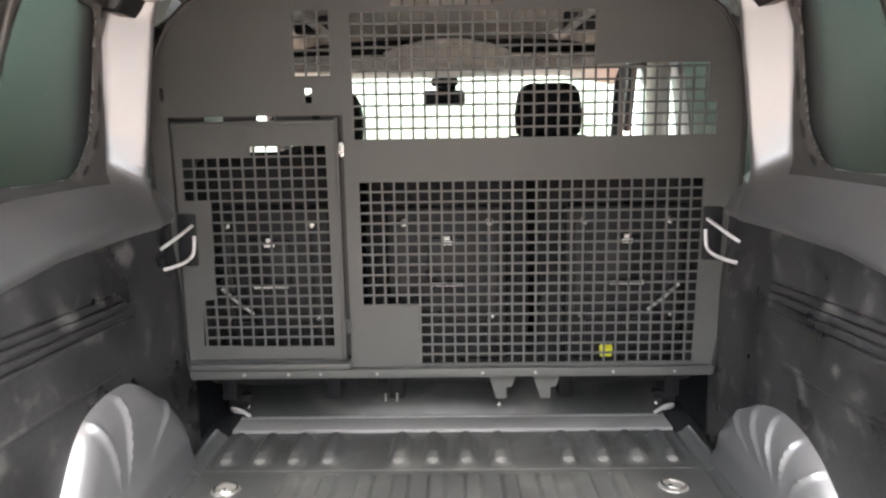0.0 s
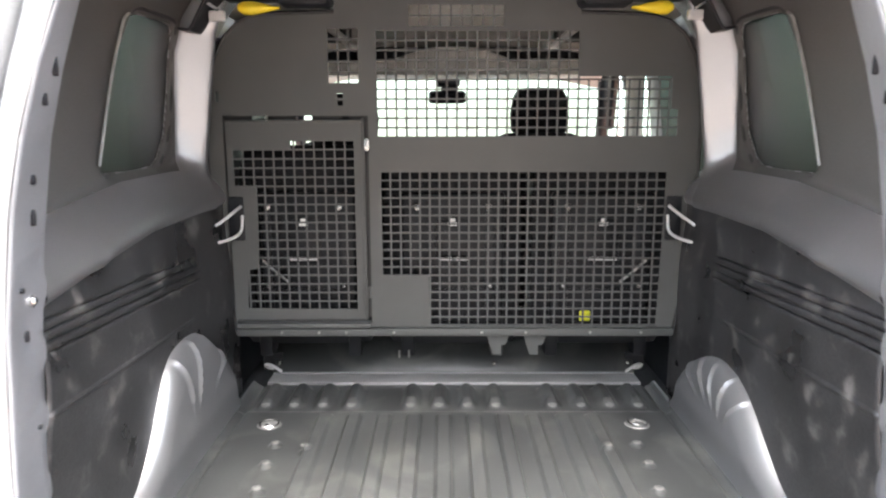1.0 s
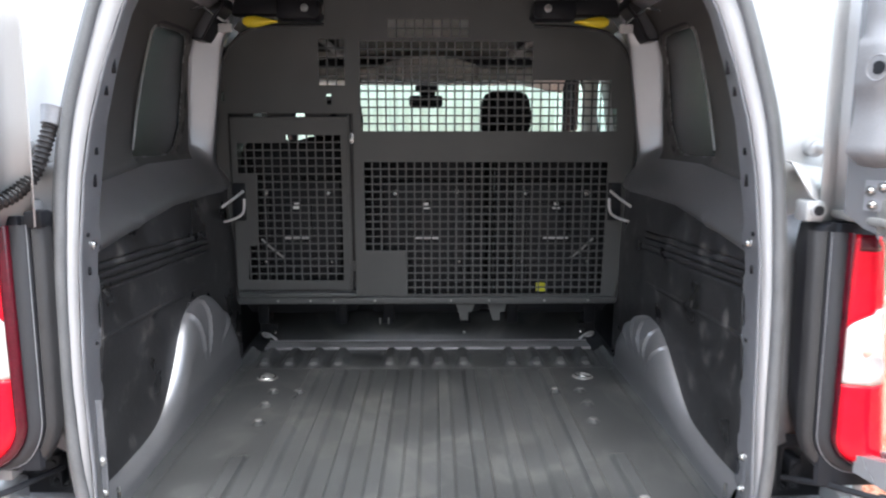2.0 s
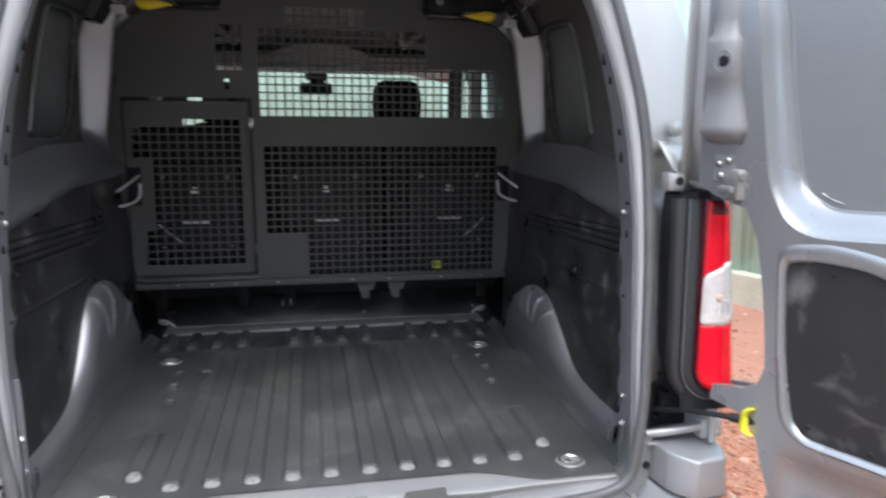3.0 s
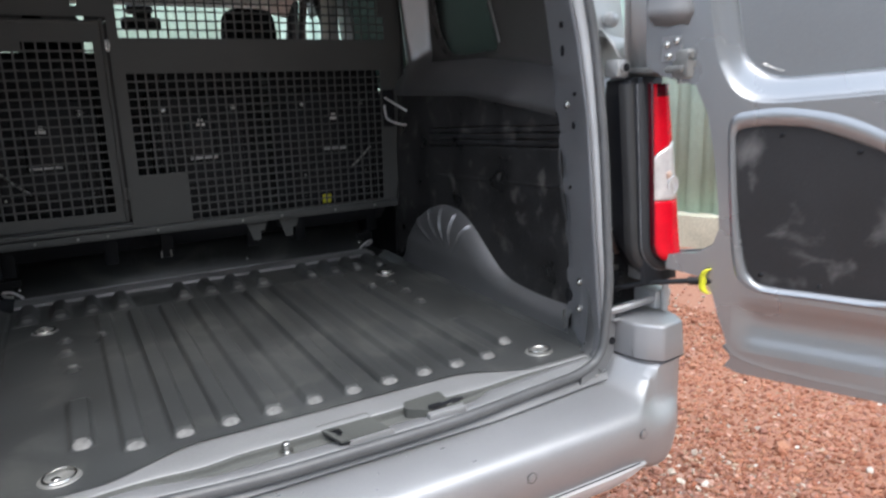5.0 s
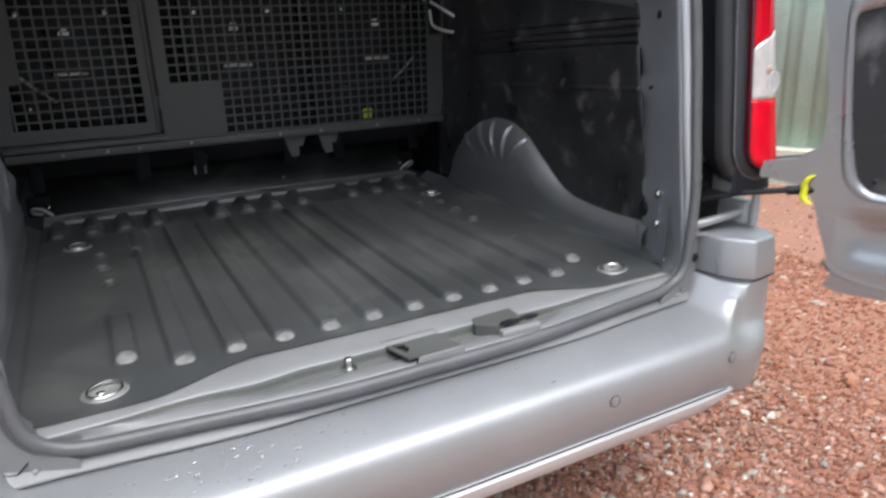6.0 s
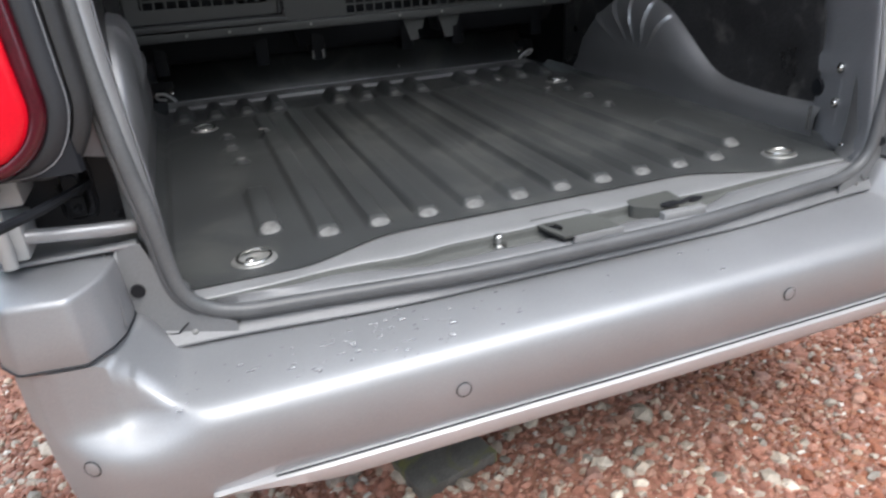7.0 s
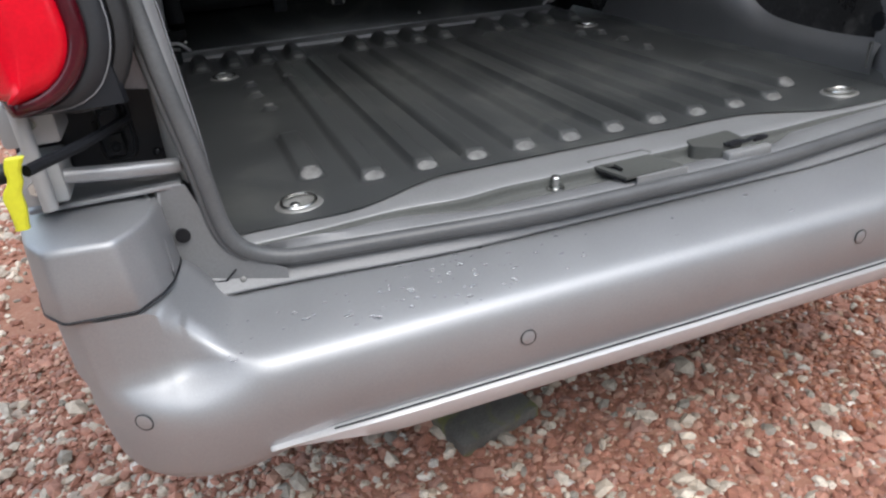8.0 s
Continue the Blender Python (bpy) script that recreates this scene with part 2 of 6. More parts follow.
def dome(at, r, h, normal=(0, 0, 1), n=12, rings=4):
    bm = bmesh.new()
    m = Matrix.Translation(at) @ Vector(normal).to_track_quat("Z", "Y").to_matrix().to_4x4()
    rows = []
    for i in range(rings):
        a = math.pi / 2 * i / rings
        rows.append([bm.verts.new(m @ Vector((r * math.cos(a) * math.cos(2 * math.pi * k / n), r * math.cos(a) * math.sin(2 * math.pi * k / n), h * math.sin(a)))) for k in range(n)])
    top = bm.verts.new(m @ Vector((0, 0, h)))
    for lo, hi in zip(rows, rows[1:]):
        for k in range(n):
            bm.faces.new((lo[k], lo[(k + 1) % n], hi[(k + 1) % n], hi[k]))
    for k in range(n):
        bm.faces.new((rows[-1][k], rows[-1][(k + 1) % n], top))
    bm.faces.new(rows[0][::-1])
    return bm


def loft(rows, closed=False, caps=False):
    """A skin over rows of points; closed: each row is a ring."""
    bm = bmesh.new()
    vs = [[bm.verts.new(p) for p in row] for row in rows]
    for a, b in zip(vs, vs[1:]):
        n = len(a)
        for k in range(n if closed else n - 1):
            bm.faces.new((a[k], a[(k + 1) % n], b[(k + 1) % n], b[k]))
    if caps and closed:
        bm.faces.new(vs[0][::-1])
        bm.faces.new(vs[-1])
    bmesh.ops.recalc_face_normals(bm, faces=bm.faces)
    return bm


def smooth_path(points, per=6, closed=False):
    """Points on a curve (Catmull-Rom) through the given ones."""
    pts = [Vector(p) for p in points]
    n, out = len(pts), []
    for i in range(n if closed else n - 1):
        p0 = pts[(i - 1) % n] if closed or i > 0 else pts[0]
        p1, p2 = pts[i], pts[(i + 1) % n]
        p3 = pts[(i + 2) % n] if closed or i + 2 < n else pts[-1]
        for k in range(per):
            t = k / per
            out.append(0.5 * ((2 * p1) + (p2 - p0) * t + (2 * p0 - 5 * p1 + 4 * p2 - p3) * t * t + (3 * p1 - p0 - 3 * p2 + p3) * t ** 3))
    if not closed:
        out.append(pts[-1])
    return out


def tube(points, r, n=10, closed=False, radii=None):
    pts = [Vector(p) for p in points]
    k = len(pts)
    rows, up = [], None
    for i, p in enumerate(pts):
        a = pts[(i - 1) % k] if closed or i > 0 else p
        b = pts[(i + 1) % k] if closed or i < k - 1 else p
        d = (b - a).normalized()
        if up is None:
            up = d.orthogonal().normalized()
        up = (up - d * up.dot(d)).normalized()
        side = d.cross(up)
        rr = radii[i] if radii else r
        rows.append([p + rr * (math.cos(2 * math.pi * j / n) * up + math.sin(2 * math.pi * j / n) * side) for j in range(n)])
    if closed:
        rows.append(rows[0])
        bm = loft(rows, True)
        bmesh.ops.remove_doubles(bm, verts=bm.verts, dist=1e-6)
        return bm
    return loft(rows, True, True)


def sheet(xs, zs, solid, y, t):
    """An upright sheet t thick at y made of the cells of a grid; solid(i, j) tells which cells are metal."""
    bm = bmesh.new()
    made = {}

    def v(i, j, k):
        if (i, j, k) not in made:
            made[i, j, k] = bm.verts.new((xs[i], y + k * t, zs[j]))
        return made[i, j, k]
    nx, nz = len(xs) - 1, len(zs) - 1
    on = [[bool(solid(i, j)) for j in range(nz)] for i in range(nx)]

    def at(i, j):
        return 0 <= i < nx and 0 <= j < nz and on[i][j]
    for i in range(nx):
        for j in range(nz):
            if not on[i][j]:
                continue
            bm.faces.new((v(i, j, 0), v(i + 1, j, 0), v(i + 1, j + 1, 0), v(i, j + 1, 0)))
            bm.faces.new((v(i, j, 1), v(i, j + 1, 1), v(i + 1, j + 1, 1), v(i + 1, j, 1)))
            if not at(i - 1, j):
                bm.faces.new((v(i, j, 0), v(i, j + 1, 0), v(i, j + 1, 1), v(i, j, 1)))
            if not at(i + 1, j):
                bm.faces.new((v(i + 1, j, 0), v(i + 1, j, 1), v(i + 1, j + 1, 1), v(i + 1, j + 1, 0)))
            if not at(i, j - 1):
                bm.faces.new((v(i, j, 0), v(i, j, 1), v(i + 1, j, 1), v(i + 1, j, 0)))
            if not at(i, j + 1):
                bm.faces.new((v(i, j + 1, 0), v(i + 1, j + 1, 0), v(i + 1, j + 1, 1), v(i, j + 1, 1)))
    return bm


def mesh_grid(x0, x1, z0, z1, nx, nz, bar, y, t, keep=None):
    """Square-hole mesh between two bounds; keep(x, z): whether there is mesh at that place (elsewhere nothing)."""
    def breaks(a, b, n):
        p = (b - a) / n
        out = [a]
        for k in range(n):
            out += [a + k * p + (bar / 2 if k else bar / 2), a + (k + 1) * p - bar / 2]
        return out + [b]
    xs, zs = breaks(x0, x1, nx), breaks(z0, z1, nz)

    def solid(i, j):
        hole = i % 2 == 1 and j % 2 == 1
        if hole:
            return False
        x, z = (xs[i] + xs[i + 1]) / 2, (zs[j] + zs[j + 1]) / 2
        return keep is None or keep(x, z)
    return sheet(xs, zs, solid, y, t)


def plate(outer, holes, place, thick):
    """A flat plate with holes from outlines in its own plane; place(u, d, v) gives the point at depth d."""
    flat = bmesh.new()
    loops = []
    for pts in [outer, *holes]:
        vs = [flat.verts.new((p[0], p[1], 0)) for p in pts]
        loops.append(vs)
        for a, b in zip(vs, vs[1:] + vs[:1]):
            flat.edges.new((a, b))
    bmesh.ops.triangle_fill(flat, use_beauty=True, use_dissolve=False, edges=list(flat.edges))
    flat.verts.index_update()
    pts = [(v.co.x, v.co.y) for v in flat.verts]
    tris = [[v.index for v in f.verts] for f in flat.faces]
    rings = [[v.index for v in vs] for vs in loops]
    flat.free()
    bm = bmesh.new()
    front = [bm.verts.new(place(u, 0, v)) for u, v in pts]
    rear = [bm.verts.new(place(u, thick, v)) for u, v in pts]
    for t in tris:
        bm.faces.new([front[i] for i in t])
        bm.faces.new([rear[i] for i in reversed(t)])
    for ring in rings:
        for a, b in zip(ring, ring[1:] + ring[:1]):
            bm.faces.new((front[a], front[b], rear[b], rear[a]))
    bmesh.ops.recalc_face_normals(bm, faces=bm.faces)
    return bm


def rounded(pts, r, n=5):
    """An outline with its corners rounded."""
    out = []
    for a, b, c in zip(pts[-1:] + pts[:-1], pts, pts[1:] + pts[:1]):
        a, b, c = Vector(a), Vector(b), Vector(c)
        p, q = b + (a - b).normalized() * min(r, (a - b).length * 0.45), b + (c - b).normalized() * min(r, (c - b).length * 0.45)
        for k in range(n):
            t = k / (n - 1)
            v = p * (1 - t) ** 2 + b * 2 * t * (1 - t) + q * t * t
            out.append((v.x, v.y))
    return out


def flip(bm):
    """The mirror image across the van's middle plane."""
    for v in bm.verts:
        v.co.x = -v.co.x
    bmesh.ops.reverse_faces(bm, faces=bm.faces)
    return bm


def sided(bm, s):
    return flip(bm) if s < 0 else bm


def step(a, b, x):
    t = min(1.0, max(0.0, (x - a) / (b - a)))
    return t * t * (3 - 2 * t)


# ---------------------------------------------------------------- ground and surroundings
def ground_sheet():
    xs = [-400, -60, -15, -6, -3, -2, -1.2, -0.6, 0, 0.6, 1.2, 2, 3, 5, 9, 20, 60, 400]
    rows = [[(x, y, -0.006) for x in xs] for y in xs]
    return part("ground", loft(rows), EARTH, None, "", 0)


tagged(ground_sheet(), "yard ground reaching to the horizon, toned pale brown to cut red bounce", "ground", kind="structure")
rows = [[(x, y, -0.002 + 0.0015 * math.sin(3 * x + 2 * y)) for x in [-2.2 + 0.2 * i for i in range(36)]] for y in [-0.35 + 0.2 * i for i in range(30)]]
tagged(part("gravel_bed", loft(rows), DIRT, None, "", 30), "bed of fine red gravel under the van", "gravel", kind="structure")


def stones(name, count, area, size, material, label, seed, pick=None):
    """Loose stones as one mesh: squashed, turned and dented twelve-cornered lumps lying on the ground."""
    rng = np.random.default_rng(seed)
    g = (1 + 5 ** 0.5) / 2
    corners = np.array([(-1, g, 0), (1, g, 0), (-1, -g, 0), (1, -g, 0), (0, -1, g), (0, 1, g), (0, -1, -g), (0, 1, -g), (g, 0, -1), (g, 0, 1), (-g, 0, -1), (-g, 0, 1)]) / 1.9
    hull = bmesh.new()
    for c in corners:
        hull.verts.new(c)
    bmesh.ops.convex_hull(hull, input=list(hull.verts))
    hull.verts.index_update()
    tris = np.array([[v.index for v in f.verts] for f in hull.faces])
    hull.free()
    x = rng.uniform(area[0], area[1], count)
    y = rng.uniform(area[2], area[3], count)
    if pick is not None:
        keep = pick(x, y, rng)
        x, y = x[keep], y[keep]
    n = len(x)
    r = size * np.exp(rng.normal(0, 0.38, n))
    v = corners[None] * (1 + rng.uniform(-0.28, 0.28, (n, 12, 1)))
    v = v * (np.stack([rng.uniform(0.7, 1.35, n), rng.uniform(0.6, 1.1, n), rng.uniform(0.4, 0.8, n)], 1) * r[:, None])[:, None, :]
    a, tilt = rng.uniform(0, 6.283, n), rng.normal(0, 0.35, n)
    ct, st = np.cos(tilt)[:, None], np.sin(tilt)[:, None]
    vy, vz = v[:, :, 1] * ct - v[:, :, 2] * st, v[:, :, 1] * st + v[:, :, 2] * ct
    ca, sa = np.cos(a)[:, None], np.sin(a)[:, None]
    px = v[:, :, 0] * ca - vy * sa + x[:, None]
    py = v[:, :, 0] * sa + vy * ca + y[:, None]
    pz = vz + (r * rng.uniform(0.0, 0.5, n))[:, None] - 0.002
    pts = np.stack([px, py, pz], 2).reshape(-1, 3)
    faces = (tris[None] + 12 * np.arange(n)[:, None, None]).reshape(-1, 3)
    me = bpy.data.meshes.new(name)
    me.from_pydata(pts.tolist(), [], faces.tolist())
    me.materials.append(material)
    return tagged(new(name, me), label, "gravel", kind="stuff")


def sparse(x, y, rng):
    d = np.hypot(x - 0.3, y - 0.5)
    return rng.random(len(x)) < np.clip(1.25 - d / 3.6, 0.10, 1)


stones("gravel", 52000, (-1.4, 1.5, 0.05, 1.5), 0.0058, STONES, "small crushed red stones", 1, lambda x, y, rng: rng.random(len(x)) < np.clip(1.55 - x, 0.12, 1))
stones("gravel_side", 42000, (0.45, 2.5, -0.5, 2.3), 0.0056, RED_STONES, "small crushed orange-red stones beside the van", 5)
stones("gravel_outer", 28000, (-2.2, 4.2, -0.6, 4.6), 0.0080, STONES, "crushed red stones around the van", 2, sparse)
stones("pebbles", 6200, (-1.5, 1.2, 0.1, 1.2), 0.0098, PALE_STONES, "pale grey and buff pebbles among the red gravel", 3,
       lambda x, y, rng: rng.random(len(x)) < np.clip(1.0 - (x + 0.9) * 0.60, 0.04, 1))

stones("gravel_verge", 15000, (-3.0, -1.25, 0.4, 3.6), 0.0085, STONES, "crushed red stones beyond the van's corner", 8)
stones("pebbles_verge", 6000, (-3.0, -1.2, 0.4, 3.2), 0.0125, PALE_STONES, "pale buff pebbles beyond the van's corner", 9)

slab = thing("slate_slab", (-0.2, 0.70, 0.0), "dark mossy slate slab lying in the gravel", "slab")
bm = box(-0.30, -0.11, 0.645, 1.02, 0.0, 0.03, 0.004)
bmesh.ops.rotate(bm, cent=(-0.2, 0.8, 0), matrix=Matrix.Rotation(radians(14), 3, "Z"), verts=bm.verts)
part("stone", bm, MOSS, slab)


def clad_wall(name, a, b, height, label):
    """A shed wall of ribbed sheets on a low plinth, from a to b on the plan."""
    a, b = Vector((*a, 0)), Vector((*b, 0))
    d = (b - a).normalized()
    n = Vector((-d.y, d.x, 0))
    length = (b - a).length
    shed = thing(name, a, label, "shed wall", kind="structure")
    part("plinth", loft([[a + n * o + Vector((0, 0, z)), b + n * o + Vector((0, 0, z))] for o, z in ((-0.03, -0.01), (-0.03, 0.235), (0.12, 0.235), (0.12, -0.01))]), PLINTH, shed, "pale concrete plinth with a joint line", 0)
    part("plinth_cap", loft([[a + n * o + Vector((0, 0, z)), b + n * o + Vector((0, 0, z))] for o, z in ((-0.045, 0.12), (-0.045, 0.135), (-0.02, 0.14))]), PLINTH, shed, "", 0)
    prof, s = [], 0.0
    while s < length:
        for ds, o in ((0, 0), (0.035, 0), (0.05, 0.022), (0.13, 0.022), (0.145, 0)):
            prof.append((s + ds, o))
        s += 0.20
    part("cladding", loft([[a + d * q + n * (o - 0.02) + Vector((0, 0, z)) for q, o in prof] for z in (0.24, height)]), CLAD, shed, "pale green ribbed metal sheets", 25, solid=0.004)
    return shed


clad_wall("shed_side", (5.6, -1.6), (1.9, 7.2), 3.2, "long pale green ribbed metal shed wall on a plinth")
clad_wall("shed_front", (1.9, 7.4), (-6.5, 8.6), 3.6, "pale green ribbed metal wall in front of the van")

# Unseen walls round the yard, added to hold back low sky light.
for a, b, name, tall in (((-9.0, -9.5), (9.0, -9.5), "sky_block_south", 7.0), ((-8.5, 8.6), (-8.5, -9.5), "sky_block_west", 3.0), ((8.5, -9.5), (8.5, -1.6), "sky_block_east", 3.0)):
    a, b = Vector((*a, 0)), Vector((*b, 0))
    n = Vector((-(b - a).y, (b - a).x, 0)).normalized() * 0.2
    tagged(part(name, loft([[p + o + Vector((0, 0, z)) for p in (a, a * 0.5 + b * 0.5, b)] for o, z in ((Vector(), -0.01), (Vector(), tall), (n, tall), (n, -0.01))]), YARD, None, "", 0), "unseen plain wall added to hold back low sky light", "wall", kind="structure")

# ---------------------------------------------------------------- the van: load space
van = thing("van", (0, 0, 0), "silver panel van with both rear doors open", "van")

RIB_X = [0.0095 + 0.0837 * (k - 4.5) for k in range(10)]
FRONT_X = [c + 0.0845 * k for c in (-0.560, -0.131, 0.289) for k in range(4)]
BUMPS = [(sx * x, y) for sx in (-1, 1) for x, y in ((0.467, 1.340), (0.384, 1.305), (0.467, 1.236), (0.455, 1.117))]


def floor_rear(x):
    return 0.545 + 0.060 * (1 - step(0.26, 0.44, abs(x)))


def floor_z(x, y):
    z = 0.6
    for c in RIB_X:
        d = abs(x - c)
        if d < 0.03:
            z += 0.013 * (1 - step(0.015, 0.0225, d)) * step(0.634, 0.660, y) * (1 - step(1.505, 1.535, y))
    for c in (-0.451, 0.470):
        d = abs(x - c)
        if d < 0.03:
            z += 0.013 * (1 - step(0.015, 0.0225, d)) * step(0.686, 0.712, y) * (1 - step(0.90, 0.935, y))
    if y > 1.55:
        z -= 0.009 * step(1.551, 1.556, y)
        for c in FRONT_X:
            d = math.hypot(x - c, max(0.0, y - 1.725))
            if d < 0.04:
                z += 0.023 * (1 - step(0.008, 0.034, d)) * step(1.575, 1.630, y)
    for bx, by in BUMPS:
        d = math.hypot(x - bx, y - by)
        if d < 0.022:
            z += 0.010 * (1 - step(0.003, 0.020, d))
    ax = abs(x)
    z -= 0.006 * step(0.600, 0.606, ax) * (1 - step(0.613, 0.622, ax))
    z += 0.014 * step(0.622, 0.642, ax)
    return z


xs = [-0.645 + 0.00403 * i for i in range(321)]
vs = [i / 220 for i in range(186)] + [0.843 + (1 - 0.843) * i / 80 for i in range(81)]
rows = []
for v in vs:
    row = []
    for x in xs:
        y = floor_rear(x) + (1.775 - floor_rear(x)) * v
        row.append((x, y, floor_z(x, y)))
    rows.append(row)
load_floor = part("load_floor", loft(rows), FLOOR, van, "dark grey ribbed load floor with light scuffs", 60)


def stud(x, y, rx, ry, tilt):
    """A pale cap on a raised spot of the floor."""
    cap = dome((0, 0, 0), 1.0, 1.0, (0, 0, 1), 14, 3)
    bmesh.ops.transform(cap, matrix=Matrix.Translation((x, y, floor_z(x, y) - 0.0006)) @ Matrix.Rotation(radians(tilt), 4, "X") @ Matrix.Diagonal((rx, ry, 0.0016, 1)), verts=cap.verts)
    part("pale_stud", cap, PALE_CAP, load_floor)


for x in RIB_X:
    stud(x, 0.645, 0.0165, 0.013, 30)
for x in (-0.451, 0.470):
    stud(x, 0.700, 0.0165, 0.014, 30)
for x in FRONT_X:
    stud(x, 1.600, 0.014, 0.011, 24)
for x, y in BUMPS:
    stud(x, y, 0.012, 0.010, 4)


def tie_ring(x, y, turn):
    cup = bmesh.new()
    rings = []
    for r, z in ((0.031, -0.002), (0.029, 0.0012), (0.024, 0.0016), (0.018, 0.0006), (0.008, 0.0002)):
        rings.append([(x + r * 1.12 * math.cos(a), y + r * math.sin(a), 0.601 + z) for a in [2 * math.pi * k / 24 for k in range(24)]])
    cup.free()
    ring = part("tie_down_ring", loft(rings, True, True), GREY_METAL, van, "zinc tie-down ring in a round cup")
    ca, sa = math.cos(turn), math.sin(turn)
    pts = [Vector((x + ca * u - sa * w, y + sa * u + ca * w, 0.6035 + 0.5 * h)) for u, w, h in
           [(0.026 * math.cos(a), 0.021 * math.sin(a), 0.003 + 0.004 * math.sin(a)) for a in [2 * math.pi * k / 20 for k in range(20)]]]
    part("loop", tube(pts, 0.0024, 8, True), ZINC, ring)
    part("bolt", dome((x - 0.006, y, 0.601), 0.008, 0.003), ZINC, ring)


for x, y, a in ((-0.514, 1.462, 0.3), (0.502, 1.466, 2.6), (-0.488, 0.604, 0.5), (0.507, 0.612, 2.9)):
    tie_ring(x, y, a)

# threshold at the front of the load floor and the sloped cover before the seats
part("front_threshold", box(-0.60, 0.60, 1.775, 1.853, 0.575, 0.600, 0.003), SILL, van, "pale grey painted threshold strip")
part("riser_edge", box(-0.60, 0.60, 1.855, 1.860, 0.597, 0.603, 0.0015), SILL, van, "pale edge of the riser")
part("step_edge", tube([(-0.60, 1.5505, 0.5992), (0.60, 1.5505, 0.5992)], 0.0013, 6), PALE_CAP, load_floor)
part("seat_riser", loft([[(x, y, z) for x in (-0.60, -0.2, 0.2, 0.60)] for y, z in ((1.858, 0.594), (1.862, 0.606), (1.925, 0.690), (1.94, 0.696), (2.35, 0.70))]), FLOOR, van, "dark sloped panel below the seats", 40, solid=-0.004)
for x in (-0.60, 0.14, 0.60):
    part("rivet", dome((x * 0.97, 1.875, 0.628), 0.007, 0.004, (0, -0.8, 0.6)), ZINC, van)
for s in (-1, 1):
    clip = part("floor_hook", sided(tube(smooth_path([(0.575, 1.862, 0.604), (0.60, 1.85, 0.628), (0.625, 1.862, 0.628), (0.622, 1.878, 0.612), (0.585, 1.880, 0.606)], 4), 0.005, 8), s), WHITE_ROD, van, "pale steel floor hook")
    part("bracket", sided(box(0.575, 0.64, 1.885, 1.93, 0.60, 0.66, 0.004), s), BLACK, van)

# side linings, wheel arches, belt and pillars
ARCH = {
    1: ((0.655, 0.672), (0.73, 0.667), (0.80, 0.666), (0.90, 0.672), (0.96, 0.682), (1.00, 0.702), (1.05, 0.738), (1.10, 0.775), (1.14, 0.805), (1.19, 0.831), (1.25, 0.844), (1.32, 0.845), (1.38, 0.830), (1.44, 0.805), (1.50, 0.764), (1.54, 0.725), (1.57, 0.650), (1.585, 0.605)),
    -1: ((0.655, 0.664), (0.76, 0.661), (0.87, 0.663), (0.94, 0.672), (0.99, 0.694), (1.03, 0.730), (1.07, 0.778), (1.10, 0.822), (1.125, 0.858), (1.15, 0.884), (1.18, 0.902), (1.22, 0.911), (1.27, 0.914), (1.33, 0.910), (1.37, 0.896), (1.41, 0.868), (1.47, 0.820), (1.53, 0.765), (1.565, 0.705), (1.585, 0.605)),
}
FLUTES = {1: (8.0, 27.5, 48.0, 71.0, 99.0, 124.0), -1: (36.0, 84.0, 106.0)}


def arch_top(y, s):
    return float(np.interp(y, [p[0] for p in ARCH[s]], [p[1] for p in ARCH[s]]))


def ledge_low(y):
    """Height of the ledge's lower lip, where the lining ends."""
    return float(np.interp(y, (0.73, 0.94, 1.18, 1.65), (1.138, 1.166, 1.193, 1.197)))


def liner_rear(z):
    return float(np.interp(z, (0.60, 0.695, 0.87, 0.97, 1.10, 1.175), (0.668, 0.672, 0.690, 0.712, 0.732, 0.742)))


def liner_x(y, z):
    """Inner face of the lining: four beads cross its upper part."""
    x = 0.660 + 0.012 * step(1.0, 1.17, z)
    for k in range(4):
        za = 1.084 - 0.0185 * k
        zb = 1.113 - 0.0175 * k
        zc = za + (zb - za) * (1.41 - y) / 0.68
        d = abs(z - zc)
        if d < 0.008 and y < 1.42:
            x += 0.007 * (1 - step(0.0016, 0.0042, d)) * (1 - step(1.385, 1.395, y))
    x -= 0.003 * (1 - step(0.0012, 0.0045, abs(z - (0.935 + 0.040 * (1.4 - y))))) * (1 - step(1.30, 1.36, y))
    return x


SIDE_UP = [(0.744, 1.20), (0.744, 1.305), (0.742, 1.40), (0.735, 1.50), (0.724, 1.60), (0.705, 1.68), (0.665, 1.745), (0.60, 1.785)]
WINDOW = [(1.118, 1.325), (1.138, 1.38), (1.175, 1.48), (1.210, 1.575), (1.240, 1.640), (1.262, 1.665), (1.30, 1.676), (1.42, 1.678), (1.485, 1.676), (1.508, 1.655), (1.515, 1.60), (1.510, 1.48), (1.487, 1.385), (1.435, 1.325), (1.395, 1.303), (1.30, 1.298), (1.14, 1.302)]


def side_x(z):
    return float(np.interp(z, [p[1] for p in SIDE_UP], [p[0] for p in SIDE_UP]))


def inside(y, z):
    """How deep a place of the side lies inside the window's outline (outside: less than nothing)."""
    best, odd = 9.0, False
    for (ya, za), (yb, zb) in zip(WINDOW, WINDOW[1:] + WINDOW[:1]):
        if (za > z) != (zb > z) and y < ya + (z - za) / (zb - za) * (yb - ya):
            odd = not odd
        t = max(0.0, min(1.0, ((y - ya) * (yb - ya) + (z - za) * (zb - za)) / ((yb - ya) ** 2 + (zb - za) ** 2)))
        best = min(best, math.hypot(y - ya - t * (yb - ya), z - za - t * (zb - za)))
    return best if odd else -best


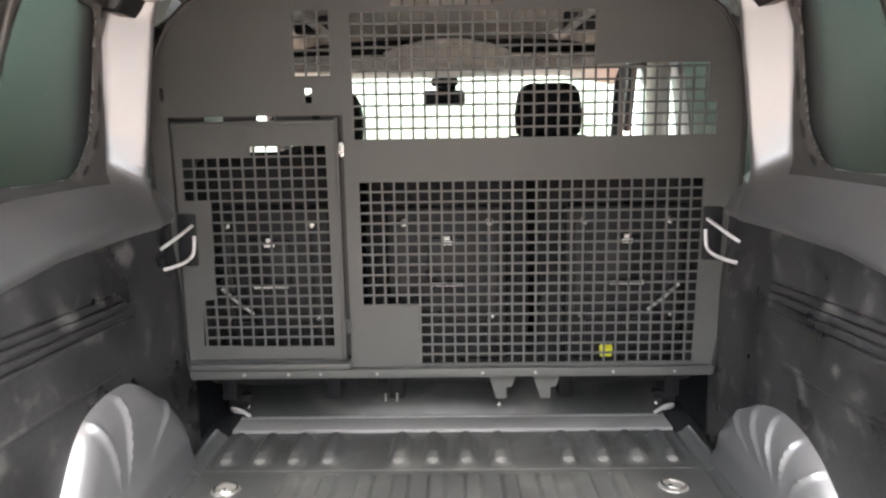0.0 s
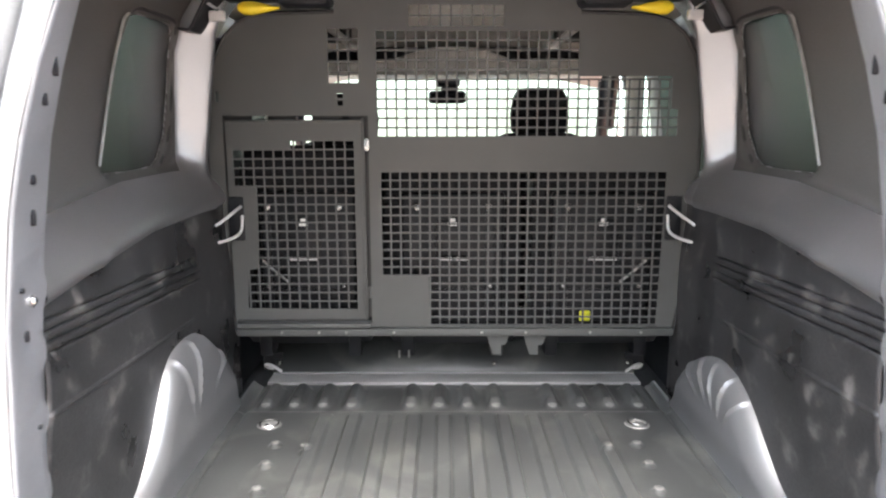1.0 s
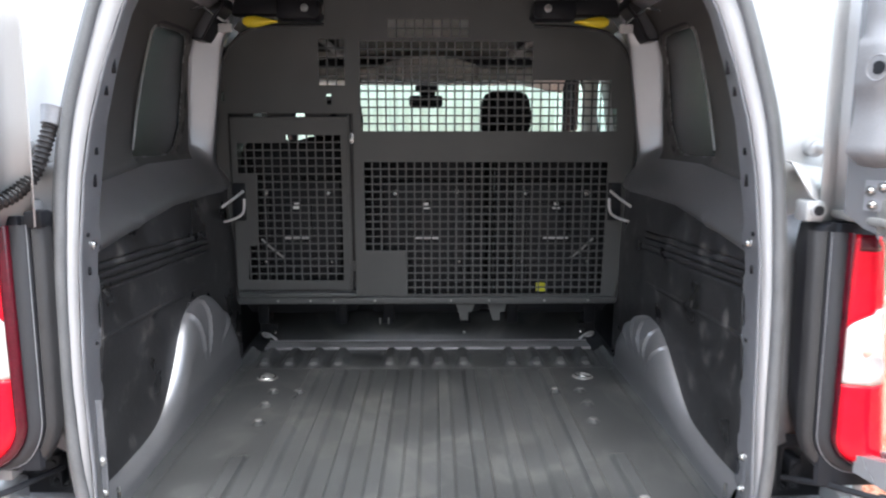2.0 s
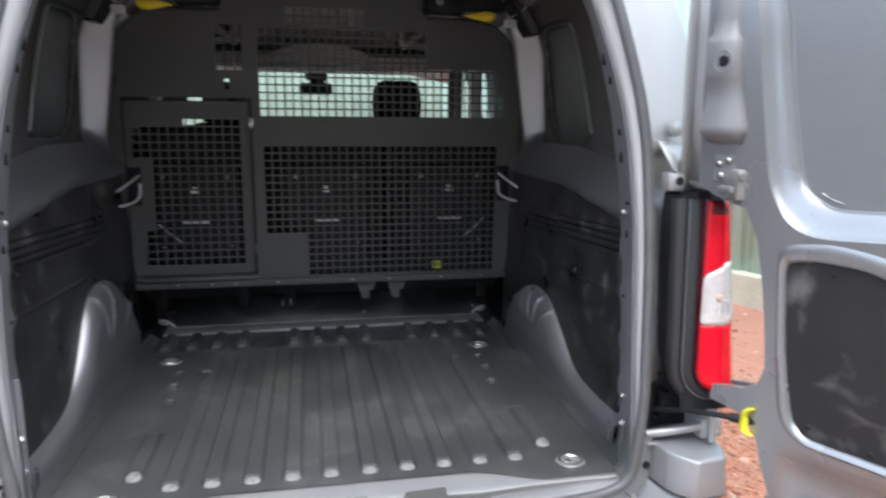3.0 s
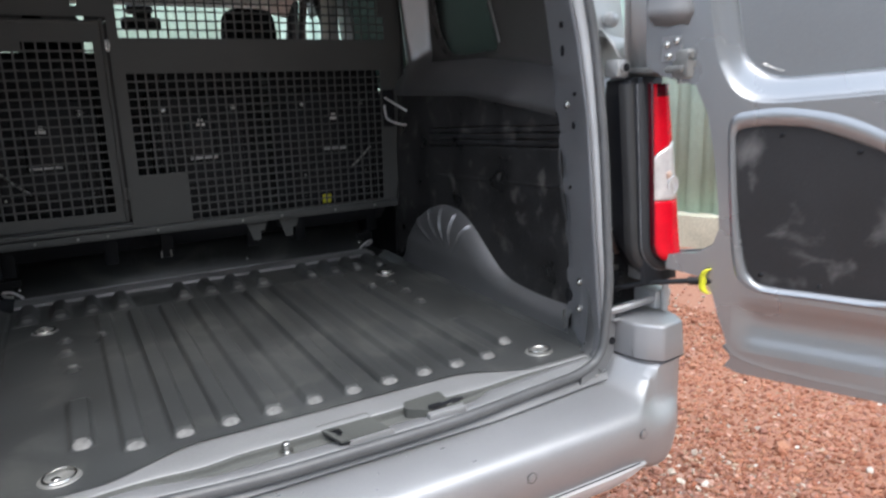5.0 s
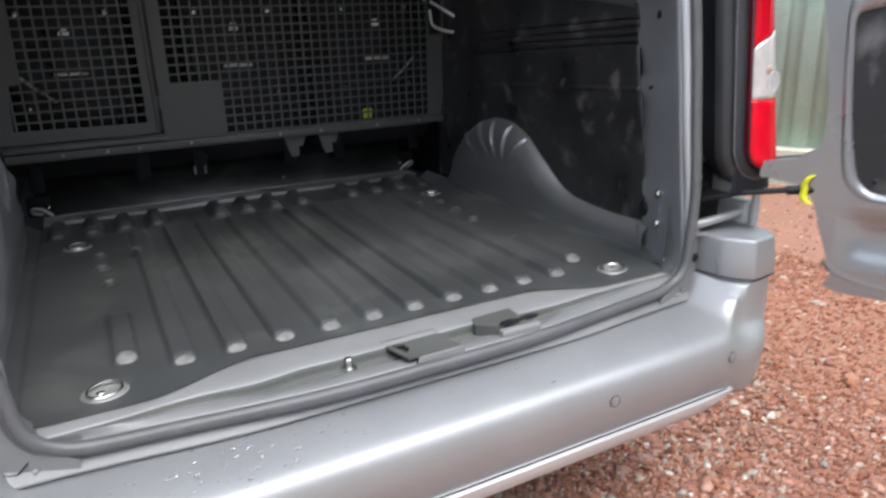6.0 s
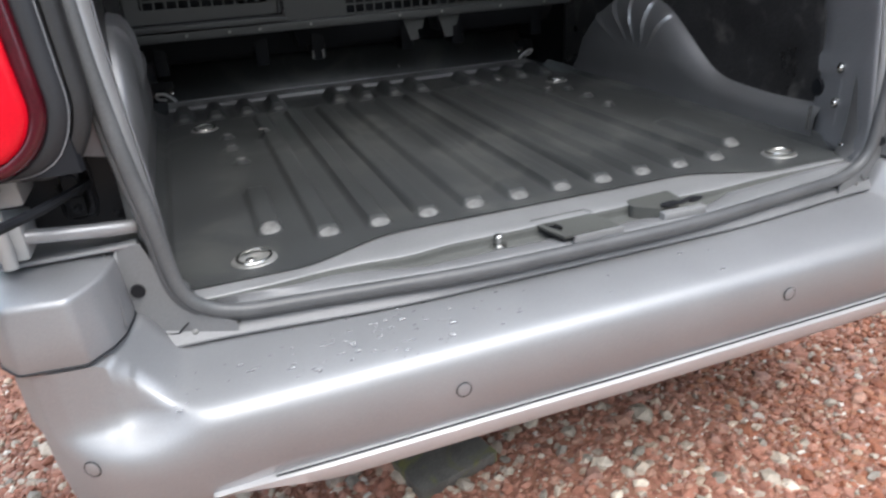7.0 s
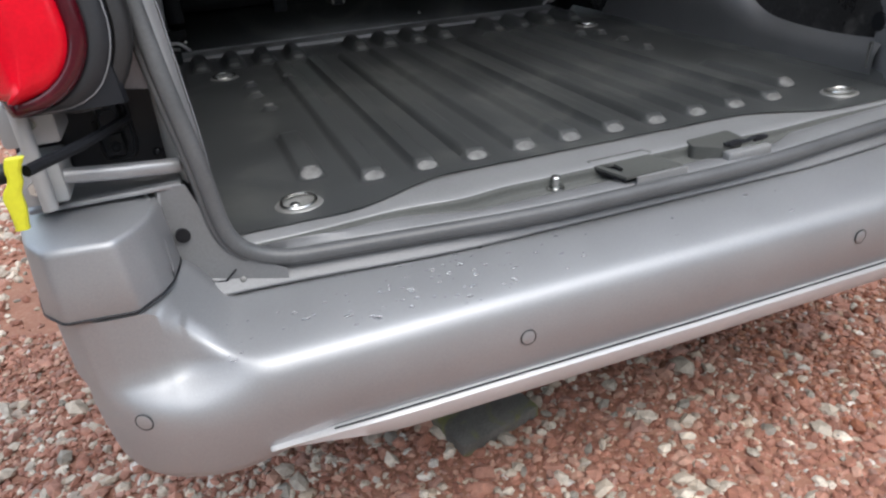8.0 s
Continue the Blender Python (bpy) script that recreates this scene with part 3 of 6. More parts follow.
def blend_min(a, b, k):
    h = max(k - abs(a - b), 0.0) / k
    return min(a, b) - h * h * k / 4


def inner_side(y, z):
    """Inner face of the upper side: the nearest of ledge, pillar and wall, with soft hollows between them."""
    q = z - ledge_low(y)
    ledge = float(np.interp(q, (-0.006, 0.0, 0.006, 0.016, 0.032, 0.052, 0.072, 0.092, 0.112, 0.2), (0.670, 0.661, 0.658, 0.659, 0.666, 0.681, 0.700, 0.722, 0.748, 0.90)))
    ledge -= 0.010 * math.exp(-((y - 0.935) / 0.030) ** 2 - ((z - 1.172) / 0.016) ** 2)
    inner = float(np.interp(z, (1.20, 1.33, 1.50, 1.65, 1.785), (0.684, 0.670, 0.647, 0.626, 0.58)))
    face = float(np.interp(z, (1.22, 1.26, 1.30, 1.34, 1.40), (0.40, 0.60, 1.0, 1.6, 2.1)))
    pillar = inner + face * max(0.0, 1.56 - y) + 1.0 * max(0.0, y - 1.565)
    x = blend_min(blend_min(ledge, pillar, 0.080), side_x(z), 0.016)
    return x + 0.014 * step(0.0, 0.016, inside(y, z))


for s in (-1, 1):
    rows = []
    for j in range(300):
        y0 = liner_rear(0.60 + 0.572 * j / 299)
        row = []
        for i in range(61):
            y = y0 + (1.70 - y0) * i / 60
            z = 0.60 + (ledge_low(y) + 0.003 - 0.60) * j / 299
            row.append((liner_x(y, z), y, z))
        rows.append(row)
    part("side_lining", sided(loft(rows), s), LINER, van, "scuffed black hardboard side lining with four pressed lines", 40, solid=-0.003)
    # wheel arch: upright face with a rounded, fluted crown
    rows = []
    ys = [0.655 + (1.585 - 0.655) * i / 360 for i in range(361)]
    smooth_top = [sum(arch_top(y + o, s) for o in (-0.03, -0.02, -0.01, 0, 0.01, 0.02, 0.03)) / 7 for y in ys]
    for y, top in zip(ys, smooth_top):
        row = []
        for j in range(57):
            v = j / 56
            z = 0.603 + (top - 0.603) * v
            crown = min(0.075, (top - 0.6) * 0.55)
            e = max(0.0, 1 - (top - z) / crown)
            x = 0.630 - 0.010 * step(0.62, 0.70, z) * step(0.95, 1.10, y) + 0.042 * (1 - math.sqrt(max(0.0, 1 - e * e)))
            around = math.atan2(z - 0.66, y - 1.24)
            turn_by = [math.degrees(around) - a for a in FLUTES[s]]
            flute = max(math.exp(-((d / 1.9) ** 2)) + 0.45 * math.exp(-abs(d) / 6.0) * (d < 0) for d in turn_by)
            x -= 0.0065 * flute * step(0.70, 0.79, z - 0.3 * (top - 0.84)) * (1 - step(0.96, 1.0, e)) * step(0.99, 1.08, y)
            row.append((x, y, z))
        rows.append(row)
    part("wheel_arch", sided(loft(rows), s), SILVER_IN, van, "silver painted wheel arch with pressed flutes", 50)
    part("arch_clip", sided(box(0.6165, 0.6225, 0.655, 0.660, 0.620, 0.668, 0.001), s), ZINC, van)
    # upper side in one pressing: ledge above the lining, pillar before the partition and wall, flowing into one another
    ys = [0.752 + (1.69 - 0.752) * i / 190 for i in range(191)]
    lows = [ledge_low(y) - 0.006 for y in ys]
    depth = np.array([[inner_side(y, low + (1.785 - low) * j / 133) for y, low in zip(ys, lows)] for j in range(134)])
    for _ in range(3):
        padded = np.pad(depth, 1, mode="edge")
        depth = (padded[:-2, 1:-1] + padded[2:, 1:-1] + padded[1:-1, :-2] + padded[1:-1, 2:] + 2 * depth) / 6
    rows = [[(depth[j, i], y, low + (1.785 - low) * j / 133) for i, (y, low) in enumerate(zip(ys, lows))] for j in range(134)]
    bm = loft(rows)
    hidden = [f for f in bm.faces if inside(f.calc_center_median().y, f.calc_center_median().z) > 0.016]
    bmesh.ops.delete(bm, geom=hidden, context="FACES")
    part("inner_side", sided(bm, s), SIDE_PAINT, van, "silver painted inner side with ledge and window pillar", 60)
    # dark sheet that paints shade onto the silver wall above the ledge, as far as the pillar
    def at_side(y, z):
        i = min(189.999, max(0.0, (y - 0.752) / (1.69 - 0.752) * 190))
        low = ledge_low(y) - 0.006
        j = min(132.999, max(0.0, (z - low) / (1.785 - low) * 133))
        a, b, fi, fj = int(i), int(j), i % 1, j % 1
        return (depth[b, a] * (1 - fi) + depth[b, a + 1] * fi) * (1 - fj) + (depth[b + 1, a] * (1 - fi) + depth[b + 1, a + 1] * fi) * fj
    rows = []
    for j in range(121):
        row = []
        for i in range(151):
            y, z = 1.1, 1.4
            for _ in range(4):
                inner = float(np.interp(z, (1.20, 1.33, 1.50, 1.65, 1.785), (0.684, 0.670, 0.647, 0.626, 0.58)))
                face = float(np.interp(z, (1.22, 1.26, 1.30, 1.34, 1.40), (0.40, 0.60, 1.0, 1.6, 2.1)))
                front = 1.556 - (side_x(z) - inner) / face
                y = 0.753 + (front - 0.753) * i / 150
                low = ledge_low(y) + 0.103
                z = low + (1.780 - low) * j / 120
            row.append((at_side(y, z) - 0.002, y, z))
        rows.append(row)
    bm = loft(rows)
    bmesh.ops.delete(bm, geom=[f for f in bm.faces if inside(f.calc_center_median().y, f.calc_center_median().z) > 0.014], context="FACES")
    part("wall_shade_sheet", sided(bm, s), SHADED_WALL, van, "dark sheet standing in for shade round the side window", 60)
    ring = smooth_path([(side_x(z) + 0.007, y, z) for y, z in WINDOW], 3, True)
    grow = [(y + (y - 1.34) * 0.02, z + (z - 1.48) * 0.02) for y, z in WINDOW]
    window = part("side_window", sided(loft([[(side_x(1.48 + (z - 1.48) * k) + 0.012, 1.34 + (y - 1.34) * k, 1.48 + (z - 1.48) * k) for y, z in grow] for k in (1.0, 0.66, 0.33, 0.002)], True), s), TINT, van, "dark tinted fixed side window", 60)
    part("window_gasket", sided(tube(ring, 0.0085, 8, True), s), RUBBER, window)
    part("cant_rail", sided(loft([[(x, y, z) for x, z in ((0.690, 1.655), (0.664, 1.652), (0.655, 1.664), (0.628, 1.712), (0.60, 1.745), (0.60, 1.77))] for y in (1.46, 1.47, 1.55, 1.66)]), s), BLACK, van, "dark strip along the roof edge", 40, solid=-0.006)
    strip = smooth_path([(side_x(1.645) - 0.016, 1.215, 1.650), (side_x(1.635) - 0.022, 1.190, 1.640), (side_x(1.62) - 0.018, 1.185, 1.620), (side_x(1.5) - 0.016, 1.148, 1.50), (side_x(1.34) - 0.016, 1.088, 1.335)], 6)
    part("cable_strip", sided(tube(strip, 0.0032, 6), s), GREY_METAL, van, "thin pale strip down the window edge")
    part("ledge_spring", sided(tube([(0.690, 1.54, 1.208), (0.684, 1.40, 1.190), (0.680, 1.30, 1.180)], 0.004, 8), s), WHITE_ROD, van)

# roof inside: lining toned to bounce light, a cross member, and the rack clamps with their levers
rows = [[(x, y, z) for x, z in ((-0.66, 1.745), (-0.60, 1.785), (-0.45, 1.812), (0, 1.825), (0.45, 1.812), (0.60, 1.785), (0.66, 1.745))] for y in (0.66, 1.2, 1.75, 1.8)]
part("roof_lining", loft(rows), ROOF, van, "silver roof panel, toned to bounce light on the partition", 60, solid=0.003)
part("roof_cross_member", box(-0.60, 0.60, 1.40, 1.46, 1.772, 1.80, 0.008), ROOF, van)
for s in (-1, 1):
    lever = part("rack_clamp", sided(merged(box(0.33, 0.46, 1.545, 1.625, 1.722, 1.78, 0.008), box(0.40, 0.62, 1.56, 1.62, 1.735, 1.785, 0.008), cyl((0.345, 1.54, 1.74), (0.345, 1.63, 1.74), 0.018, n=14)), s), BLACK, van, "black roof rack clamp")
    rows = []
    for x, h, w in ((0.455, 0.002, 0.010), (0.470, 0.006, 0.012), (0.495, 0.012, 0.014), (0.525, 0.018, 0.016), (0.548, 0.017, 0.016), (0.560, 0.009, 0.010), (0.563, 0.002, 0.003)):
        rows.append([(x, 1.545 + w * math.cos(a), 1.712 + h * math.sin(a)) for a in [2 * math.pi * k / 12 for k in range(12)]])
    part("clamp_lever", sided(loft(rows, True, True), s), YELLOW, lever, "yellow tapered release lever")
    part("clamp_plate", sided(box(0.585, 0.625, 1.50, 1.515, 1.675, 1.70, 0.003), s), WHITE_ROD, lever)
    part("clamp_rod", sided(tube([(0.60, 1.50, 1.70), (0.65, 1.45, 1.74), (0.69, 1.40, 1.72)], 0.004, 8), s), ZINC, lever)
    part("clamp_screw", sided(cyl((0.372, 1.538, 1.752), (0.372, 1.55, 1.752), 0.012), s), ZINC, lever)

# rear jambs with their bolts and holes
W_Z = [0.575, 0.61, 0.65, 0.87, 1.00, 1.15, 1.30, 1.40, 1.50, 1.60, 1.68, 1.735, 1.76]
W_X = [0.545, 0.590, 0.603, 0.607, 0.612, 0.615, 0.606, 0.591, 0.566, 0.532, 0.492, 0.425, 0.35]



def opening_x(z):
    return float(np.interp(z, W_Z, W_X))


def rear_y(z):
    return 0.459 + 0.148 * (z - 0.6)


def body_y(z):
    """Line of the body's rear face outside the seal."""
    return rear_y(z) + 0.035


def pull(z):
    """Draws in the opening's lower corner on the wide door's side to fit the camera's view."""
    return 0.012 * (1 - step(0.70, 0.95, z))


LOBES = (0.682, 0.749, 0.86, 0.97, 1.07, 1.164)


def jamb_edge(z):
    """Plan of the jamb's inner edge, which swells round each bolt."""
    x = float(np.interp(z, (0.60, 0.65, 0.85, 1.0, 1.16, 1.22, 1.30, 1.40, 1.50, 1.60, 1.70, 1.745), (0.646, 0.647, 0.650, 0.657, 0.658, 0.652, 0.640, 0.623, 0.596, 0.562, 0.508, 0.44)))
    y = float(np.interp(z, (0.60, 0.695, 0.87, 0.97, 1.10, 1.17, 1.745), (0.668, 0.670, 0.686, 0.706, 0.727, 0.742, 0.752)))
    return x, y + 0.008 * max(1 - step(0.012, 0.026, abs(z - c)) for c in LOBES)


def on_jamb(z, f, s):
    """A point of the jamb, f of the way from the flange to its inner edge, and the direction off its face."""
    w, y = opening_x(z) - (pull(z) if s < 0 else 0.0), rear_y(z) + 0.045
    xi, yi = jamb_edge(z)
    return Vector((w + (xi - w) * f, y + (yi - y) * f, z)), Vector((-(yi - y), xi - w, 0)).normalized()


for s in (-1, 1):
    rows = []
    for z in [0.60 + 1.145 * j / 120 for j in range(121)]:
        w, y = on_jamb(z, 0.0, s)[0].xy
        xi, yi = jamb_edge(z)
        press = 0.0018 * (1 - step(0.004, 0.010, min(abs(z - c) for c in (1.235, 1.415, 1.53, 1.012))))
        rows.append([(w, y - 0.006, z), (w + 0.001, y + 0.006, z)] + [(w + (xi - w) * f - press + 0.0015, y + (yi - y) * f, z) for f in (0.2, 0.5, 0.8)] + [(xi, yi, z), (xi + 0.004, yi + 0.003, z), (max(xi + 0.02, inner_side(0.76, z) + 0.004 if z > 1.13 else 0.668), yi + 0.010, z)])
    jamb = part("rear_jamb", sided(loft(rows), s), SILVER_DULL, van, "grey painted rear door jamb with bolts and slots", 40, solid=-0.0015)
    for z, f in ((1.164, 0.55), (0.749, 0.55), (0.682, 0.60), (0.612, 0.35)):
        p, n = on_jamb(z, f, s)
        part("jamb_bolt", sided(merged(cyl(p - n * 0.002, p + n * 0.003, 0.0095, n=16), dome(p + n * 0.003, 0.007, 0.005, n)), s), ZINC, jamb, "zinc bolt head")
    for z, f, h in ((1.502, 0.62, 0.014), (1.455, 0.45, 0.009), (1.343, 0.45, 0.007), (1.287, 0.55, 0.012), (1.189, 0.30, 0.004), (1.118, 0.45, 0.008), (0.97, 0.7, 0.004)):
        p, n = on_jamb(z, f, s)
        along = Vector((0, 0, 1)).cross(n)
        part("jamb_slot", sided(loft([[p + n * d + along * (0.0048 * math.cos(a)) + Vector((0, 0, h * math.sin(a))) for a in [2 * math.pi * k / 12 for k in range(12)]] for d in (-0.004, 0.0032)], True, True), s), BLACK, jamb)
    p, n = on_jamb(0.700, 0.98, s)
    part("jamb_cutout", sided(cyl(p - n * 0.006, p + n * 0.004, 0.017, n=16), s), BLACK, jamb)

# weld flange round the opening in a lit tone, and the rubber seal outside it
def sill_y(x):
    """Line of the flange along the sill, which steps forward at both ends."""
    return 0.470 + 0.038 * step(0.12, 0.58, abs(x))


RIM = [(x, sill_y(x), 0.580) for x in (0.0, 0.12, 0.22, 0.28, 0.33, 0.38, 0.44)] + [(0.52, 0.507, 0.582), (0.565, 0.511, 0.592), (0.592, 0.512, 0.612), (0.604, 0.513, 0.65)]
RIM += [(opening_x(z) + 0.003, rear_y(z) + 0.035, z) for z in (0.75, 0.87, 1.0, 1.10, 1.20, 1.30, 1.40, 1.47, 1.54, 1.60, 1.66, 1.70)]
RIM += [(0.43, 0.668, 1.742), (0.30, 0.672, 1.762), (0.0, 0.675, 1.770)]
half = smooth_path(RIM, 4)

whole = half + [Vector((-p.x + pull(p.z) * step(0.50, 0.60, p.x), p.y, p.z)) for p in half[-2:0:-1]]
centre = Vector((0, 0.57, 1.17))


def outward(p, k):
    """The unit direction outward in the opening's plane at rim point k."""
    n = len(whole)
    d = (whole[(k + 1) % n] - whole[(k - 1) % n]).normalized()
    o = d.cross(Vector((0, -1, 0.12)).normalized()).normalized()
    return o if o.dot(Vector((p.x, 0, p.z - 1.17))) > 0 else -o


def rim_width(z):
    return float(np.interp(z, (0.58, 0.65, 0.9, 1.2, 1.45, 1.6), (0.005, 0.006, 0.011, 0.016, 0.024, 0.030)))


outs = [outward(p, k) for k, p in enumerate(whole)]
flange_rows = [[p + Vector((0, 0.004, 0)) for p in whole], [p + o * rim_width(p.z) + Vector((0, -0.004, 0)) for p, o in zip(whole, outs)], [p + o * (rim_width(p.z) + 0.003) + Vector((0, 0.055, 0)) for p, o in zip(whole, outs)]]
part("opening_flange", loft([r + r[:1] for r in flange_rows]), FLANGE, van, "silver flange round the rear opening in a lit tone", 60, solid=0.001)
seal_path = [p + o * (rim_width(p.z) * step(0.66, 0.86, p.z) + 0.006 * step(0.60, 0.80, p.z) + 0.003) + Vector((0, -0.012, 0)) for p, o in zip(whole, outs)]
seal = part("door_seal", tube(seal_path, 0.0105, 12, True), SEAL, van, "black rubber door seal with a soft sheen", 60)
part("seal_lip", tube([p + o * 0.011 + Vector((0, 0.005, 0)) for p, o in zip(seal_path, outs)], 0.0055, 8, True), SEAL, seal, "", 60)

# sill between floor and seal: pale step, dark riser, pale lip, striker, latch keepers
STEP_X = (-0.56, -0.478, -0.40, -0.34, -0.29, -0.25, -0.22, -0.13, 0.0, 0.11, 0.22, 0.29, 0.38, 0.56)
STEP_Y = (0.516, 0.518, 0.526, 0.526, 0.519, 0.521, 0.529, 0.528, 0.530, 0.534, 0.526, 0.524, 0.532, 0.534)


def sill_step(x):
    """Edge of the pale step, foot of the riser under it, and where the lip begins."""
    edge = sum(float(np.interp(x + o, STEP_X, STEP_Y)) for o in (-0.02, -0.01, 0, 0.01, 0.02)) / 5
    foot = 0.579 + 0.009 * step(-0.28, -0.40, x) + 0.006 * step(-0.42, -0.54, x) + 0.007 * step(0.24, 0.32, x) + 0.008 * step(0.34, 0.54, x)
    return edge, foot, min(edge - 0.004, 0.507 + 0.03 * step(0.25, 0.36, abs(x)))


sx = [-0.60 + 0.0075 * i for i in range(161)]
top_rows, riser_rows, lip_rows = [], [], []
for x in sx:
    edge, foot, lip_y = sill_step(x)
    far = floor_rear(x) + 0.012
    top_rows.append([(x, far + (edge + 0.002 - far) * v, 0.5975 - 0.0006 * v) for v in (0, 0.25, 0.5, 0.75, 1)] + [(x, edge, 0.5955)])
    riser_rows.append([(x, edge + 0.0005, 0.5958), (x, edge - 0.0008, 0.5958 * 0.5 + foot * 0.5), (x, edge - 0.0015, foot + 0.002), (x, edge - 0.0035, foot), (x, lip_y, foot)])
    lip_rows.append([(x, lip_y + 0.0005, foot + 0.0004), (x, lip_y - 0.003, foot + 0.0022), (x, (lip_y + sill_y(x)) / 2, max(foot, 0.584)), (x, sill_y(x) + 0.004, 0.5845), (x, sill_y(x) - 0.002, 0.5805)])
sill = part("sill", loft(top_rows), SILL, van, "pale grey painted load sill", 60, solid=-0.002)
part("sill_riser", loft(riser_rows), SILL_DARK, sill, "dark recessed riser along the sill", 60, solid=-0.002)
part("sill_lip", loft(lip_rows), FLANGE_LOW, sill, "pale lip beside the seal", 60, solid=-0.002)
pin = part("striker_pin", merged(cyl((-0.131, 0.520, 0.579), (-0.131, 0.520, 0.583), 0.014, n=18, bevel=0.001), cyl((-0.131, 0.520, 0.583), (-0.131, 0.520, 0.597), 0.0065, n=14), dome((-0.131, 0.520, 0.597), 0.0075, 0.003)), ZINC, sill, "zinc striker pin")


def flat(z):
    return lambda u, d, v: Vector((u, v, z - d))


pocket = [(-0.064, 0.544), (0.034, 0.545), (0.054, 0.472), (-0.044, 0.470)]
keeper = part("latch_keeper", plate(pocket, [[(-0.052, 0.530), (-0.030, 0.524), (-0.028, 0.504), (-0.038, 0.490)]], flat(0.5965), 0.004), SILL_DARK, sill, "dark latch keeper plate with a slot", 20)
part("keeper_slot", plate([(-0.060, 0.538), (-0.024, 0.534), (-0.020, 0.494), (-0.042, 0.476)], [], flat(0.590), 0.003), BLACK, keeper)
part("keeper_edge", tube([(-0.063, 0.538, 0.5998), (-0.064, 0.544, 0.5998), (0.034, 0.545, 0.5998), (0.039, 0.528, 0.5998)], 0.0009, 6), ZINC, keeper)
part("keeper_front", plate([(-0.026, 0.4735), (0.054, 0.4755), (0.058, 0.466), (-0.030, 0.464)], [], flat(0.5945), 0.011), SILL, keeper, "pale folded front of the keeper", 20)
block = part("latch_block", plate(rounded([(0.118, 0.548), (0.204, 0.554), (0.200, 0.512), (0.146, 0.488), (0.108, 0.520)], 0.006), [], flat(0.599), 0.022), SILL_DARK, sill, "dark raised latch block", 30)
hook = part("latch_hook", merged(tube(smooth_path([(0.146, 0.494, 0.603), (0.162, 0.490, 0.607), (0.180, 0.489, 0.604), (0.200, 0.488, 0.608), (0.222, 0.490, 0.604)], 4), 0.0036, 8), box(0.150, 0.172, 0.486, 0.496, 0.600, 0.606, 0.002), box(0.196, 0.214, 0.484, 0.494, 0.601, 0.607, 0.002)), SHEEN_BLACK, sill, "small black latch hook")
part("hook_base", box(0.140, 0.222, 0.474, 0.490, 0.578, 0.596, 0.003), SILL, hook)

# ---------------------------------------------------------------- the van: rear outside
OUTER = smooth_path([(0, 0.345, 0), (0.3, 0.347, 0), (0.5, 0.3485, 0), (0.62, 0.3530, 0), (0.70, 0.3715, 0), (0.757, 0.416, 0), (0.789, 0.492, 0), (0.803, 0.60, 0), (0.810, 0.74, 0)], 14)
INNER = smooth_path([(0, 0.484, 0), (0.3, 0.490, 0), (0.5, 0.502, 0), (0.60, 0.515, 0), (0.64, 0.53, 0), (0.66, 0.56, 0), (0.668, 0.60, 0), (0.672, 0.66, 0), (0.675, 0.74, 0)], 14)
SECTION = [(1.0, 0.546), (0.8, 0.5450), (0.55, 0.5395), (0.4, 0.5352), (0.254, 0.5300), (0.196, 0.5275), (0.152, 0.5252), (0.116, 0.5225), (0.072, 0.5170), (0.033, 0.5060), (0.011, 0.4920), (0.0, 0.473), (0.0, 0.456), (0.02, 0.436), (0.045, 0.420), (0.075, 0.412), (0.12, 0.408), (0.5, 0.400)]
plan = list(zip(OUTER, INNER))
plan = [(Vector((-a.x, a.y, 0)), Vector((-b.x, b.y, 0))) for a, b in plan[:0:-1]] + plan
CAP_LOW = [(0.696, 0.404), (0.768, 0.412), (0.790, 0.442), (0.801, 0.490), (0.809, 0.600), (0.720, 0.610), (0.650, 0.550), (0.650, 0.500), (0.658, 0.457), (0.670, 0.432)]
CAP_TOP = [(0.701, 0.411), (0.769, 0.420), (0.788, 0.452), (0.799, 0.500), (0.806, 0.600), (0.720, 0.600), (0.655, 0.555), (0.656, 0.505), (0.664, 0.464), (0.679, 0.438)]


# towards its corners the section changes into a shelf below an upright column that carries the cap
COLUMN = {1.0: (2.0, 0.5970), 0.8: (1.75, 0.5970), 0.55: (1.5, 0.5970), 0.4: (1.2, 0.5970), 0.254: (1.0, 0.5960), 0.196: (0.985, 0.568), 0.152: (0.955, 0.532), 0.116: (0.88, 0.513), 0.072: (0.66, 0.505), 0.033: (0.35, 0.497), 0.011: (0.12, 0.488), 0.0: (0.0, 0.474)}
SIDE_A = [0.0, 0.555, 0.60, 0.64, 0.68, 0.70, 0.735, 0.757, 0.780, 0.795, 0.803, 0.82]
SIDE_X = [0.60, 0.625, 0.640, 0.657, 0.680, 0.698, 0.735, 0.760, 0.786, 0.7935, 0.7995, 0.806]
SIDE_Y = [0.47, 0.465, 0.452, 0.430, 0.408, 0.4055, 0.409, 0.418, 0.455, 0.505, 0.60, 0.74]


def skin(a, b, f, z):
    side = math.copysign(1, a.x)
    p = Vector((*(a + (b - a) * f).xy, z - 0.036 * step(0.55 if a.x > 0 else 0.49, 0.66, abs(a.x)) * (1 - step(0.40, 0.47, z))))
    if z < 0.465:
        return p
    w = step(0.575 + 0.035 * step(0.03, 0.25, f), 0.700, abs(a.x))
    c = Vector((side * float(np.interp(abs(a.x), SIDE_A, SIDE_X)), float(np.interp(abs(a.x), SIDE_A, SIDE_Y)), 0))
    g, h = COLUMN[f]
    q = a + (c - a) * g if g <= 1 else c + (b - c) * (g - 1)
    return p * (1 - w) + Vector((q.x, q.y, h)) * w


